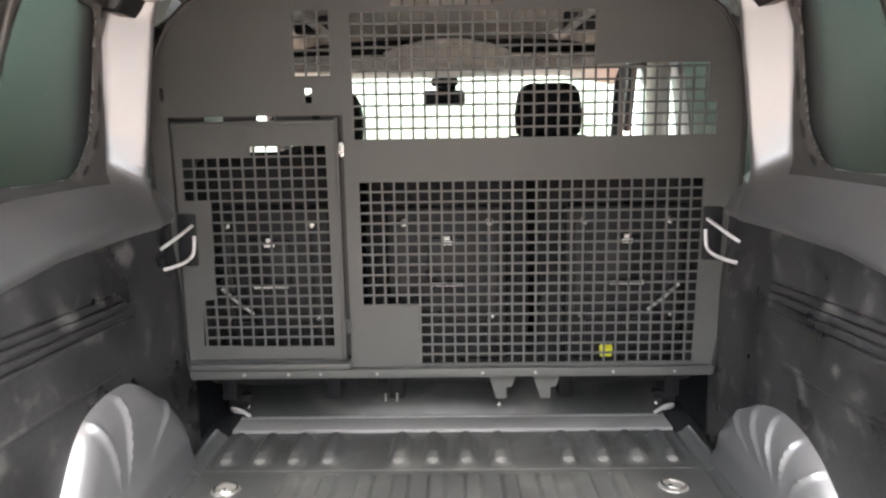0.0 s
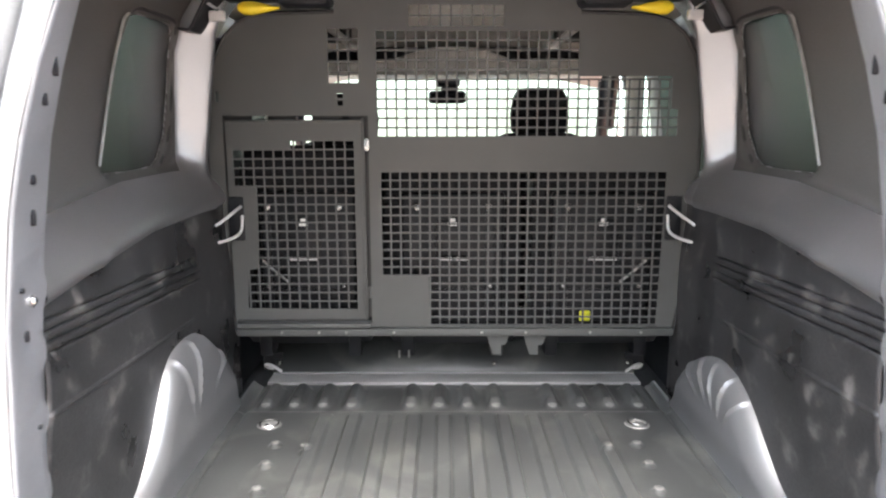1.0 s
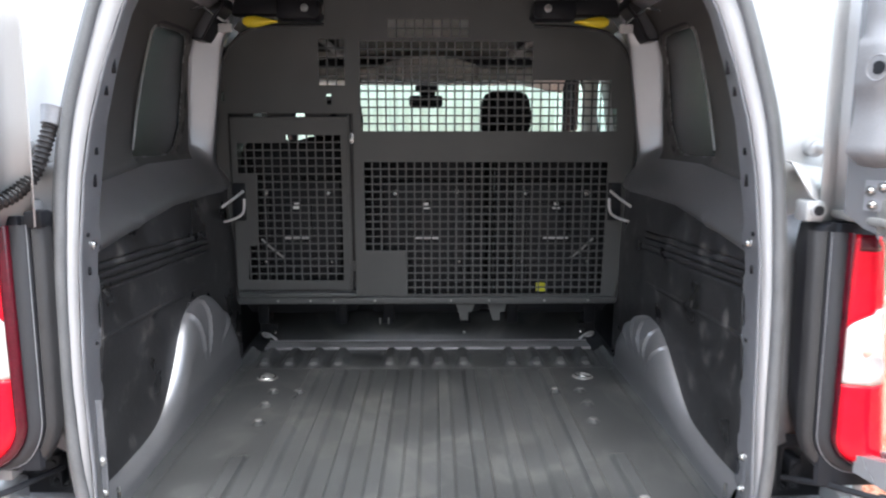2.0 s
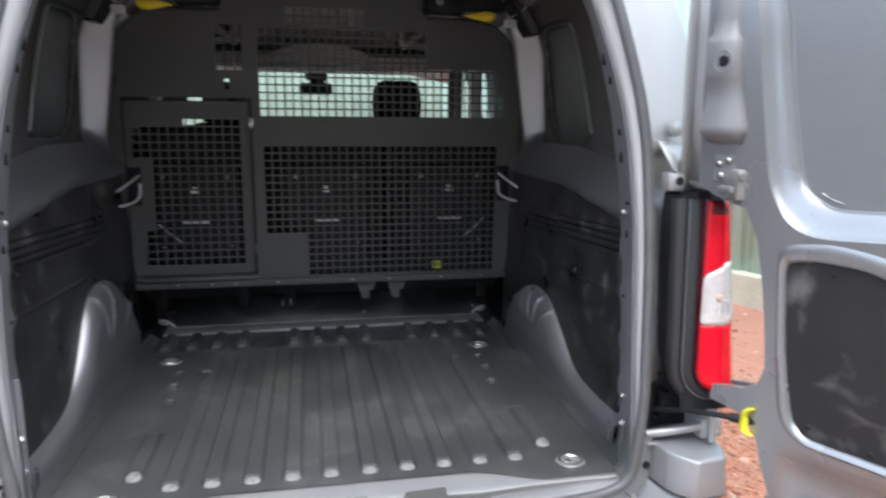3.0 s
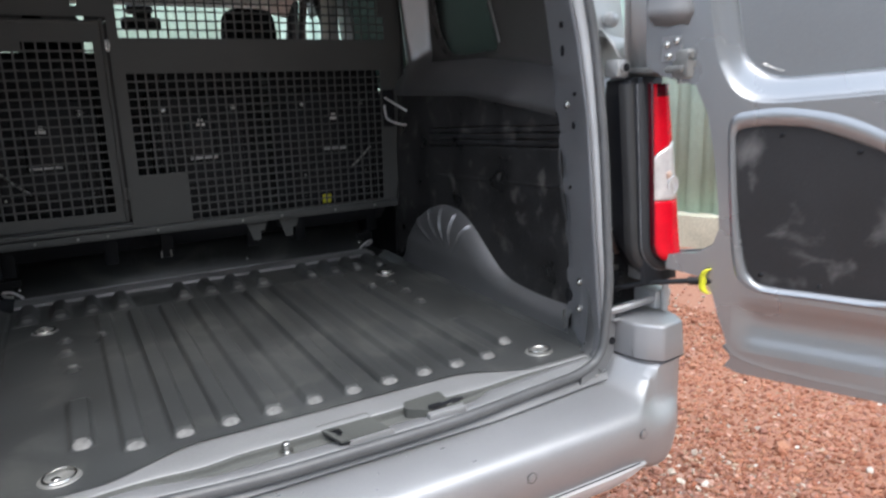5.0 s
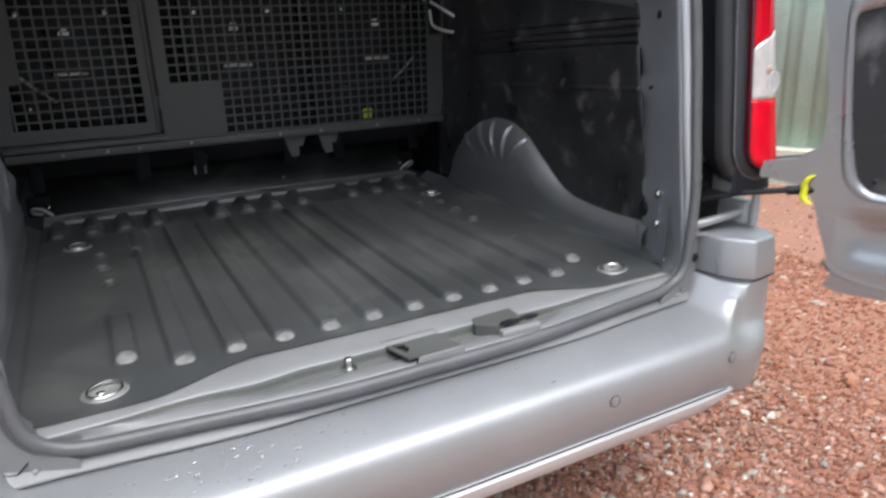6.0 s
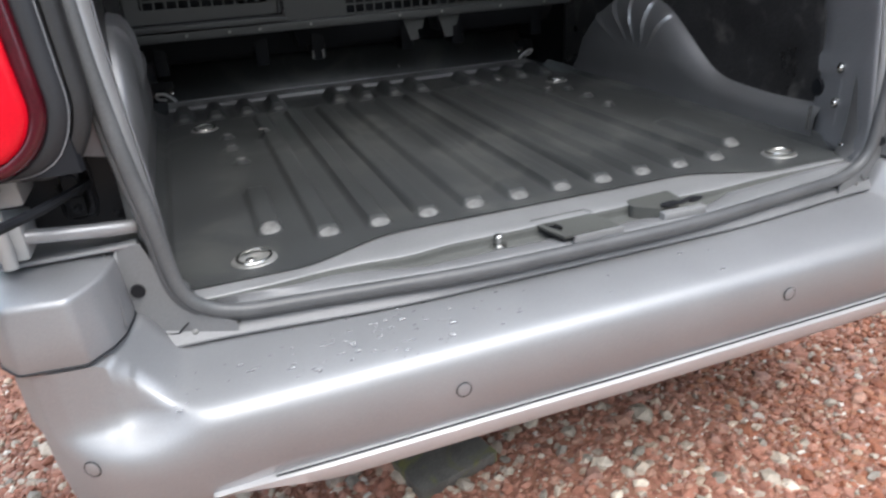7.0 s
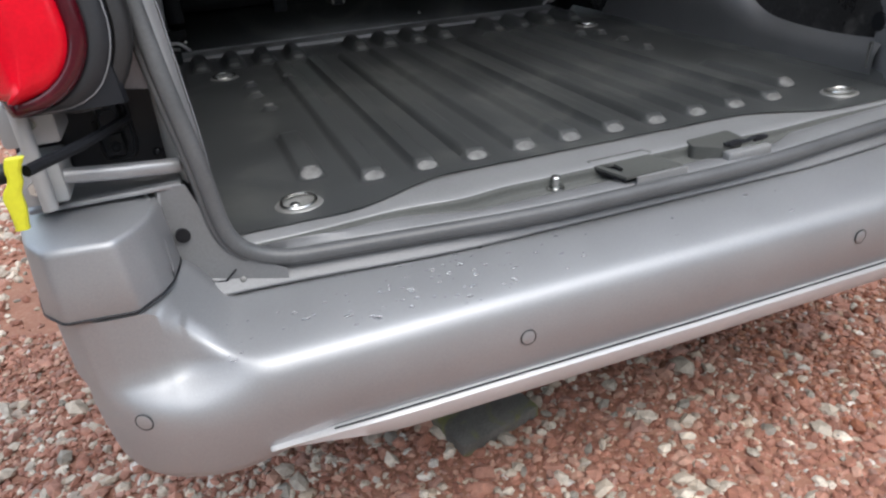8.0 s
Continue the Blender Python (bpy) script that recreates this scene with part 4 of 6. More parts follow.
rows = [[skin(a, b, f, z) for a, b in plan] for f, z in SECTION]
bumper = part("bumper", loft(rows), SILVER, van, "silver painted rear bumper, wet on top", 60, solid=-0.003)
lip = [(a + (b - a) * 0.02, a + (b - a) * 0.10) for a, b in plan if -0.60 < a.x < 0.60]
part("bumper_strip", loft([[Vector((p.x, p.y + dy, 0.409 + (z - 0.409) * step(-0.60, -0.42, p.x) * (1 - step(0.50, 0.62, p.x)))) for p, q in lip] for dy, z in ((0.030, 0.4105), (0.006, 0.4095), (-0.002, 0.4055), (-0.001, 0.386), (0.006, 0.3795), (0.05, 0.376))]), surface("pale_silver_strip", (0.52, 0.52, 0.53), 0.35, 0.4, 0.05, 5, 400, 0.03), bumper, "pale strip along the lower edge", 50, solid=-0.003)
part("strip_groove", tube([Vector((p.x, p.y + 0.0008, 0.4125)) for p, q in lip if -0.53 < p.x < 0.59], 0.0011, 6), BLACK, bumper)
part("strip_edge", tube([Vector((p.x, p.y + 0.008, 0.3775)) for p, q in lip if -0.42 < p.x < 0.52], 0.0024, 6), DARK_PANEL, bumper)
part("bumper_underside", loft([[Vector((x, y, z)) for x in (-0.60, 0, 0.60)] for y, z in ((0.40, 0.368), (0.45, 0.36), (0.70, 0.33), (0.9, 0.34))]), BLACK, bumper, "", 40, solid=0.004)
for x, y, z in ((-0.265, 0.3465, 0.469), (0.288, 0.3465, 0.478), (-0.722, 0.3835, 0.474), (0.585, 0.3505, 0.482)):
    n = Vector((0, -1, 0.05)) if abs(x) < 0.5 else Vector((math.copysign(0.55 if x < 0 else 0.22, x), -1, 0.05))
    n.normalize()
    p = Vector((x, y, z))
    sensor = part("parking_sensor", cyl(p + n * -0.004, p + n * 0.0014, 0.0095, n=24, bevel=0.0008), SILVER, bumper, "round silver parking sensor")
    part("sensor_ring", tube([p + n * 0.0004 + (n.orthogonal().normalized() * math.cos(a) + n.cross(n.orthogonal().normalized()) * math.sin(a)) * 0.0104 for a in [2 * math.pi * k / 24 for k in range(24)]], 0.0008, 6, True), DARK_PANEL, sensor)

for s in (-1, 1):
    def ring(pts, z):
        return [(x, y, z) for x, y in pts]
    top, low = rounded(CAP_TOP, 0.009), rounded(CAP_LOW, 0.006)

    def shrink(pts, k):
        c = (sum(p[0] for p in pts) / len(pts), sum(p[1] for p in pts) / len(pts))
        return [(c[0] + (p[0] - c[0]) * k, c[1] + (p[1] - c[1]) * k) for p in pts]
    part("bumper_cap", sided(loft([ring(shrink(low, 0.955), 0.5955), ring(shrink(low, 0.965), 0.6005), ring(shrink(low, 0.992), 0.6012), ring(low, 0.6030), ring([((a[0] + b[0]) / 2, (a[1] + b[1]) / 2) for a, b in zip(top, low)], 0.642), ring(top, 0.6725), ring(shrink(top, 0.988), 0.6770), ring(shrink(top, 0.96), 0.6800), ring(shrink(top, 0.90), 0.6815), ring(shrink(top, 0.3), 0.6840)], True, True), s), SILVER, bumper, "silver cap on the bumper corner", 50)
    part("cap_gap", sided(tube([(x, y, 0.6008) for x, y in shrink(low, 1.0)], 0.0016, 6, True), s), BLACK, bumper, "dark gap below the cap")
    # thin lip along the cap's inner edge, and the painted plate beside the seal with its hole and folds
    part("cap_lip", sided(loft([[(x, y, z - 0.004), (x - 0.0015, y - 0.001, z + 0.009), (x + 0.0015, y + 0.001, z + 0.009)] for x, y, z in smooth_path([(0.722, 0.556, 0.680), (0.684, 0.550, 0.680), (0.668, 0.520, 0.676), (0.661, 0.488, 0.650), (0.657, 0.460, 0.602)], 5)]), s), SILVER, bumper, "", 50, solid=0.001)

    def beside_seal(u, d, v):
        return Vector((s * u, 0.516 - 0.028 * max(0.0, 0.65 - u) / 0.12 + d, v))
    outline = [(0.652, 0.692), (0.624, 0.692), (0.606, 0.640), (0.592, 0.610), (0.565, 0.585), (0.53, 0.568), (0.53, 0.5475), (0.590, 0.5475), (0.636, 0.5475), (0.657, 0.560), (0.666, 0.585)]
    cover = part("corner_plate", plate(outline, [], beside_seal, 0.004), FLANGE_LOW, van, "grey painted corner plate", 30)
    part("plate_side", loft([[beside_seal(u, 0.0, v), beside_seal(u + 0.004, 0.004, v), beside_seal(u + 0.008, 0.030, v - 0.004)] for u, v in ((0.652, 0.692), (0.660, 0.62), (0.666, 0.585), (0.657, 0.560), (0.636, 0.5475))]), FLANGE_LOW, cover, "", 60, solid=0.0015)
    part("plate_fold", tube([beside_seal(u, -0.0035, v) for u, v in ((0.650, 0.594), (0.640, 0.580), (0.627, 0.566), (0.616, 0.562), (0.604, 0.562), (0.590, 0.576))], 0.0011, 6), BLACK, cover)
    part("plate_hole", cyl(beside_seal(0.640, 0.002, 0.630), beside_seal(0.640, -0.0052, 0.630), 0.0088, n=20), BLACK, cover)
    part("plate_screw", dome(beside_seal(0.584, -0.003, 0.561), 0.004, 0.002, (0, -1, 0.2)), GREY_METAL, cover)
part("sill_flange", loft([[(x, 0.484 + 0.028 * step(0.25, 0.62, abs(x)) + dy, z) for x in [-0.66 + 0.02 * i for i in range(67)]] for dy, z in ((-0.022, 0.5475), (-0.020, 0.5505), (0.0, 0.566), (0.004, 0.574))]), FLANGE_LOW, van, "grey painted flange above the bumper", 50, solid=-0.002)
for x, z in ((-0.560, 0.552), (-0.416, 0.554), (0.44, 0.554)):
    part("flange_plug", box(x - 0.006, x + 0.006, 0.470 + 0.028 * step(0.25, 0.62, abs(x)), 0.482 + 0.028 * step(0.25, 0.62, abs(x)), z - 0.003, z + 0.004, 0.002), BLACK, van)

# water drops on top of the bumper
rng = random.Random(7)
drops = []
for k in range(110):
    x = -0.62 + 0.85 * rng.random() ** 1.5
    y = 0.375 + 0.10 * rng.random()
    if k % 2:
        x, y = -0.40 + rng.gauss(0, 0.10), 0.42 + rng.gauss(0, 0.028)
    if not (0.362 < y < 0.475):
        continue
    r = rng.choice((0.001, 0.0013, 0.0016, 0.002, 0.003))
    f = (y - 0.346) / (0.486 - 0.346)
    z = float(np.interp(f, [p[0] for p in SECTION[11::-1]], [p[1] for p in SECTION[11::-1]]))
    d = dome((x, y, z), r, r * 0.45, (0, 0, 1), 8, 3)
    bmesh.ops.scale(d, vec=(1 + 1.2 * rng.random(), 1, 1), space=Matrix.Translation((-x, -y, -z)), verts=d.verts)
    drops.append(d)
tagged(part("water_drops", merged(*drops), WATER, None, "", 60), "beads of rain water on the bumper top", "water", kind="stuff")


# tail lamps
def lamp_y(z):
    return 0.452 + 0.15 * (z - 0.80)


def lamp_base(z):
    return 0.700 + 0.085 * (z - 0.80)


ROUND = {1: 0.048, -1: 0.078}
FOOT = {1: 0.810, -1: 0.792}


def lamp_point(u, z, e, s):
    """A point of the lens: u runs from its inner edge round the back to the outer side; e: how far inside the rim."""
    r = ROUND[s] - e
    k = min(1.0, max(0.0, (FOOT[s] + ROUND[s] - z) / r))
    xi = lamp_base(z) + e + (r + 0.002) * (1 - math.sqrt(1 - k * k))
    xo = 0.804
    y = lamp_y(z)
    prof = [(xi, y + 0.030), (xi + 0.001, y + 0.010), (xi + 0.010, y + 0.002), ((xi + xo) / 2, y - 0.006), (xo - 0.022, y + 0.001), (xo - 0.006, y + 0.018), (xo, y + 0.05), (xo + 0.004, y + 0.14)]
    k = u * (len(prof) - 1)
    i = min(int(k), len(prof) - 2)
    f = k - i
    return Vector((prof[i][0] + (prof[i + 1][0] - prof[i][0]) * f, prof[i][1] + (prof[i + 1][1] - prof[i][1]) * f, z))


def lamp_band(e, dy, s):
    """A line round the inner side and the foot of the lens, at e inside (outside: minus) of the rim's edge."""
    out, zc = [], FOOT[s] + ROUND[s]
    for k in range(15):
        z = 1.208 - (1.208 - zc) * k / 14
        out.append(Vector((lamp_base(z) + e * (1 + 0.8 * (z - 0.87)), lamp_y(z) + dy, z)))
    for k in range(1, 13):
        a = math.pi / 2 * k / 12
        r = ROUND[s] - (e * (1 - step(0.4, 1.0, k / 12)) if s < 0 and e < 0 else e)
        z = zc - r * math.sin(a)
        out.append(Vector((lamp_base(zc) + ROUND[s] - r * math.cos(a), lamp_y(z) + dy, z)))
    z = zc - r
    return out + [Vector((0.790, lamp_y(z) + dy + 0.004, z)), Vector((0.806, lamp_y(z) + dy + 0.05, z))]


US = [i / 28 for i in range(29)]


def lens(s, z_low, z_high, n, e, push=0.0):
    rows = []
    for j in range(n + 1):
        row = []
        for u in US:
            a, b = z_low(u), z_high(u)
            row.append(lamp_point(u, a + (b - a) * j / n, e, s) + Vector((0, -push, 0)))
        rows.append(row)
    return loft(rows)


EDGE = {1: 0.005, -1: 0.016}
LAMP_SHIFT = {1: Vector((0.004, 0.0, 0.0)), -1: Vector((0.033, 0.002, 0.014))}


def lamp_side(bm, s):
    bm = sided(bm, s)
    bmesh.ops.translate(bm, verts=bm.verts, vec=LAMP_SHIFT[s])
    return bm


def low_side(bm, s):
    bm = sided(bm, s)
    if s < 0:
        bmesh.ops.translate(bm, verts=bm.verts, vec=(0.013, 0.008, 0.012))
    return bm


for s in (-1, 1):
    rows = []
    for z, inset in (((0.768, 0.100), (0.772, 0.080), (0.780, 0.060)) if s > 0 else ((0.789, 0.060),)) + ((0.792, 0.043), (0.81, 0.026), (0.835, 0.012), (0.865, 0.003), (0.90, -0.002), (1.0, -0.002), (1.1, 0.0), (1.18, 0.0), (1.214, 0.006), (1.222, 0.02)):
        xi, y = 0.700 + 0.085 * (z - 0.80), lamp_y(z)
        a = 0.674 + 0.040 * (z - 0.8) + inset
        rows.append([(a, y + 0.10, z), (a, y + 0.045, z), (a + 0.008, y + 0.032, z), (xi - 0.012, y + 0.030, z), (xi - 0.008, y + 0.022, z), (xi + 0.01, y + 0.020, z), (0.79, y + 0.022, z), (0.802, y + 0.05, z), (0.806, y + 0.12, z)])
    lamp = part("tail_lamp", lamp_side(loft(rows, True, True), s), SHEEN_BLACK, van, "tall tail lamp, red with a clear wedge, in a black housing", 45)
    part("housing_frame", lamp_side(loft([lamp_band(e, dy, s) for e, dy in ((0.001, 0.012), (-0.003, 0.010), (-0.012, 0.013), (-0.018, 0.018), (-0.021, 0.024), (-0.021, 0.034))]), s), HOUSING, lamp, "grey plastic frame of the lamp", 50)
    part("frame_edge", lamp_side(tube(lamp_band(-0.0195, 0.019, s), 0.0008, 6), s), SILVER_DULL, lamp)
    part("lamp_gasket", lamp_side(loft([lamp_band(e, dy, s) for e, dy in ((-0.019, 0.032), (-0.024, 0.024), (-0.034, 0.026), (-0.039, 0.034), (-0.040, 0.05))]), s), RUBBER, lamp, "black rubber gasket", 60)
    split_hi = lambda u: 1.024 + 0.056 * min(1.0, u / 0.5)
    split_lo = lambda u: 0.952
    part("lens_lower", lamp_side(lens(s, lambda u: FOOT[s] + 0.001 + EDGE[s], split_lo, 16, EDGE[s]), s), RED, lamp, "bright red lower lens", 60, solid=0.003)
    part("lens_clear", lamp_side(lens(s, split_lo, split_hi, 12, EDGE[s], 0.0015), s), CLEAR, lamp, "clear wedge over a silver reflector", 60, solid=0.003)
    part("lens_upper", lamp_side(lens(s, split_hi, lambda u: 1.205, 16, EDGE[s]), s), RED, lamp, "bright red upper lens", 60, solid=0.003)
    part("lens_rim", lamp_side(loft([lamp_band(e, dy, s) for e, dy in ((EDGE[s] + 0.001, 0.004), (EDGE[s] * 0.8, 0.000), (EDGE[s] * 0.4, 0.001), (0.001, 0.005), (0.0, 0.012), (0.001, 0.03))]), s), RED_DARK, lamp, "deep red translucent rim of the lens", 60)
    part("reflector_bowl", lamp_side(loft([[(0.768 + r * math.cos(a), lamp_y(0.985) - 0.0095 - h, 0.984 + 1.25 * r * math.sin(a)) for a in [2 * math.pi * k / 20 for k in range(20)]] for r, h in ((0.0175, -0.004), (0.0165, 0.0012), (0.0145, 0.0015), (0.010, -0.0005), (0.004, -0.0012))], True, True), s), WHITE_ROD, lamp, "bright reflector bowl behind the clear lens", 60)
    part("bulb", lamp_side(dome((0.757, lamp_y(1.0) - 0.008, 1.008), 0.009, 0.004, (0, -1, 0)), s), AMBER, lamp, "dull amber bulb")
    part("lens_top", lamp_side(lens(s, lambda u: 1.178, lambda u: 1.2062, 3, EDGE[s], 0.0012), s), RED_DARK, lamp, "dark red top of the lens", 60, solid=0.002)
    part("lamp_recess", sided(loft([[(opening_x(z) + rim_width(z) + 0.014, rear_y(z) + 0.045, z), (0.70, body_y(z) + 0.060, z), (0.79, body_y(z) + 0.07, z)] for z in (0.80, 0.90, 1.0, 1.15, 1.225)]), s), SILVER_DULL, van, "grey painted recess behind the tail lamp", 60, solid=-0.003)
    # below the lamp: black latch well, hinge block, silver rail, door check with its yellow stop
    well = part("hinge_well", low_side(plate(rounded([(0.650, 0.690), (0.806, 0.690), (0.806, 0.815), (0.650, 0.815)], 0.008), [rounded([(0.682, 0.706), (0.714, 0.702), (0.718, 0.790), (0.682, 0.790)], 0.010)], lambda u, d, v: Vector((u, 0.572 + d, v)), 0.004), s), BLACK, van, "black panel below the tail lamp with a latch pocket")
    part("well_back", low_side(box(0.630, 0.806, 0.606, 0.612, 0.60, 0.86, 0.002), s), SILVER_DULL, well)
    part("well_rim", low_side(tube(smooth_path([(0.682, 0.5715, 0.790), (0.681, 0.5715, 0.73), (0.684, 0.5715, 0.708), (0.694, 0.5715, 0.7035), (0.712, 0.5715, 0.7045), (0.718, 0.5715, 0.715), (0.719, 0.5715, 0.75)], 4), 0.003, 8), s), SHEEN_BLACK, well)
    part("well_block", low_side(merged(box(0.688, 0.712, 0.550, 0.596, 0.738, 0.776, 0.006), box(0.692, 0.716, 0.560, 0.60, 0.708, 0.736, 0.004), cyl((0.700, 0.545, 0.760), (0.700, 0.556, 0.760), 0.008, n=12)), s), BLACK, well)
    part("well_bolt", low_side(merged(cyl((0.702, 0.556, 0.720), (0.702, 0.562, 0.720), 0.007, n=6), dome((0.702, 0.556, 0.720), 0.005, 0.003, (0, -1, 0))), s), SHEEN_BLACK, well)
    part("well_plug", low_side(dome((0.660, 0.571, 0.703), 0.006, 0.004, (0, -1, 0.2)), s), SHEEN_BLACK, well)
    part("well_edge", low_side(box(0.638, 0.649, 0.560, 0.575, 0.685, 0.790, 0.002), s), QUARTER, well, "pale painted edge strip")
    part("rail", low_side(loft([[(x, y + 0.009 * math.cos(a), z + 0.0085 * math.copysign(abs(math.sin(a)) ** 0.6, math.sin(a))) for a in [2 * math.pi * k / 16 for k in range(16)]] for x, y, z in ((0.636, 0.520, 0.699), (0.66, 0.512, 0.703), (0.71, 0.503, 0.710), (0.768, 0.500, 0.717))], True, True), s), SILVER, van, "silver rail below the tail lamp")
    part("rail_shelf", low_side(box(0.640, 0.80, 0.505, 0.60, 0.676, 0.682, 0.002), s), SILVER, van, "silver shelf behind the bumper cap")
    hinge = part("lower_hinge", low_side(merged(box(0.744, 0.800, 0.500, 0.575, 0.752, 0.800, 0.005), box(0.752, 0.802, 0.488, 0.56, 0.690, 0.735, 0.005), cyl((0.772, 0.480, 0.688), (0.772, 0.480, 0.802), 0.008, n=14)), s), QUARTER, van, "pale silver painted door hinge")
    for x, y, z in ((0.768, 0.492, 0.778), (0.78, 0.480, 0.712)):
        part("hinge_bolt", low_side(cyl((x, y, z), (x, y + 0.009, z), 0.0075, n=6), s), ZINC, hinge)
    check = part("door_check", low_side(tube([(0.672, 0.545, 0.742), (0.71, 0.48, 0.765), (0.75, 0.41, 0.779), (0.80, 0.362, 0.783)] if s > 0 else [(0.682, 0.556, 0.752), (0.72, 0.47, 0.755), (0.764, 0.402, 0.757)], 0.0060, 8), s), BLACK, van, "black door check rod with a yellow stop")
    part("check_sleeve", low_side(cyl((0.757, 0.402, 0.780), (0.802, 0.360, 0.783), 0.0095, n=12) if s > 0 else cyl((0.776, 0.408, 0.757), (0.822, 0.396, 0.757), 0.0095, n=12), s), BLACK, check)
    stop = smooth_path([(0.775, 0.364, 0.812), (0.768, 0.368, 0.806), (0.766, 0.372, 0.796), (0.768, 0.372, 0.785), (0.767, 0.372, 0.772), (0.770, 0.368, 0.762), (0.777, 0.364, 0.758)], 4)
    if s < 0:
        stop = smooth_path([(0.767, 0.392, 0.774), (0.771, 0.392, 0.764), (0.773, 0.392, 0.752), (0.779, 0.392, 0.740), (0.779, 0.392, 0.724), (0.781, 0.392, 0.706)], 4)
    part("check_stop", low_side(loft([[p + Vector((0.0075 * w * cx, 0.005 * cy, 0)) for cx, cy in ((-1, -0.6), (-0.6, -1), (0.6, -1), (1, -0.6), (1, 0.6), (0.6, 1), (-0.6, 1), (-1, 0.6))] for p, w in zip(stop, [0.75 + 0.3 * abs(math.cos(5.2 * k / len(stop))) for k in range(len(stop))])], True, True), s), NEON, check, "neon yellow door stop")
    part("check_end", low_side(dome((0.807, 0.356, 0.783), 0.009, 0.009, (0.6, -0.8, 0)), s), ZINC, check)
    # body behind the doors: outer face beside the seal, then round to the side
    rows = []
    for z in (0.69, 0.80, 0.95, 1.10, 1.20, 1.26, 1.33, 1.42, 1.50, 1.58, 1.65, 1.70, 1.745):
        w = opening_x(z) + rim_width(z) + 0.010
        o = float(np.interp(z, (0.69, 1.0, 1.2, 1.35, 1.5, 1.6, 1.7, 1.745), (0.812, 0.815, 0.818, 0.815, 0.800, 0.780, 0.740, 0.700)))
        y = body_y(z)
        deep = 0.085 * (1 - step(1.19, 1.24, z))
        rows.append([(w, y + 0.012, z), (w + 0.020, y + 0.034 + deep * 0.5, z), (w + (o - w) * 0.45, y + 0.040 + deep, z), (o - 0.03, y + 0.050 + deep, z), (o - 0.008, y + 0.075 + deep, z), (o, y + 0.125 + deep, z), (o + 0.008, y + 0.30, z)])
    part("rear_quarter", sided(loft(rows), s), QUARTER, van, "silver rear corner of the body in a lit tone", 50, solid=-0.003)
    part("bump_stop", sided(merged(cyl((0.722, 0.640, 1.352), (0.722, 0.618, 1.350), 0.017, n=20, bevel=0.004), dome((0.722, 0.6185, 1.350), 0.013, 0.007, (0, -1, 0))), s), QUARTER, van, "round silver bump stop")
    part("quarter_ledge", sided(loft([[(0.668, 0.598, 1.328), (0.675, 0.575, 1.300), (0.690, 0.565, 1.268), (0.712, 0.560, 1.252)], [(0.668, 0.62, 1.328), (0.70, 0.625, 1.318), (0.73, 0.62, 1.300), (0.74, 0.615, 1.285)], [(0.70, 0.635, 1.32), (0.74, 0.635, 1.315), (0.77, 0.63, 1.31), (0.79, 0.63, 1.30)]]), s), QUARTER, van, "", 50, solid=-0.003)
    knuckle = part("corner_knuckle", sided(merged(box(0.678, 0.712, 0.556, 0.60, 1.222, 1.260, 0.007), cyl((0.697, 0.550, 1.243), (0.697, 0.562, 1.243), 0.0125, n=16)), s), QUARTER, van)
    part("knuckle_hole", sided(cyl((0.697, 0.5485, 1.243), (0.697, 0.553, 1.243), 0.0092, n=14), s), BLACK, knuckle)
    upper = part("upper_hinge", sided(merged(box(0.735, 0.775, 0.43, 0.60, 1.228, 1.242, 0.004), box(0.742, 0.778, 0.42, 0.47, 1.215, 1.275, 0.006), cyl((0.757, 0.448, 1.205), (0.757, 0.448, 1.285), 0.009, n=14), cyl((0.75, 0.415, 1.262), (0.75, 0.425, 1.262), 0.008, n=6), cyl((0.765, 0.415, 1.245), (0.765, 0.425, 1.245), 0.008, n=6)), s), GREY_METAL, van, "grey steel upper door hinge")

# wiring hose to the wide door
path = smooth_path([(-0.652, 0.615, 1.418), (-0.660, 0.592, 1.365), (-0.676, 0.568, 1.305), (-0.700, 0.53, 1.268), (-0.735, 0.47, 1.255), (-0.775, 0.42, 1.262), (-0.79, 0.40, 1.28)], 22)
hose = part("wiring_hose", tube(path, 0.013, 12, radii=[0.0145 if k % 3 == 0 else 0.0115 for k in range(len(path))]), RUBBER, van, "black corrugated wiring hose", 30)
part("hose_boot", tube(path[:14], 0.020, 12, radii=[0.024 - 0.0005 * k for k in range(14)]), SILVER_DULL, hose)
part("hose_connector", box(-0.682, -0.650, 0.535, 0.57, 1.215, 1.245, 0.005), BLACK, hose)


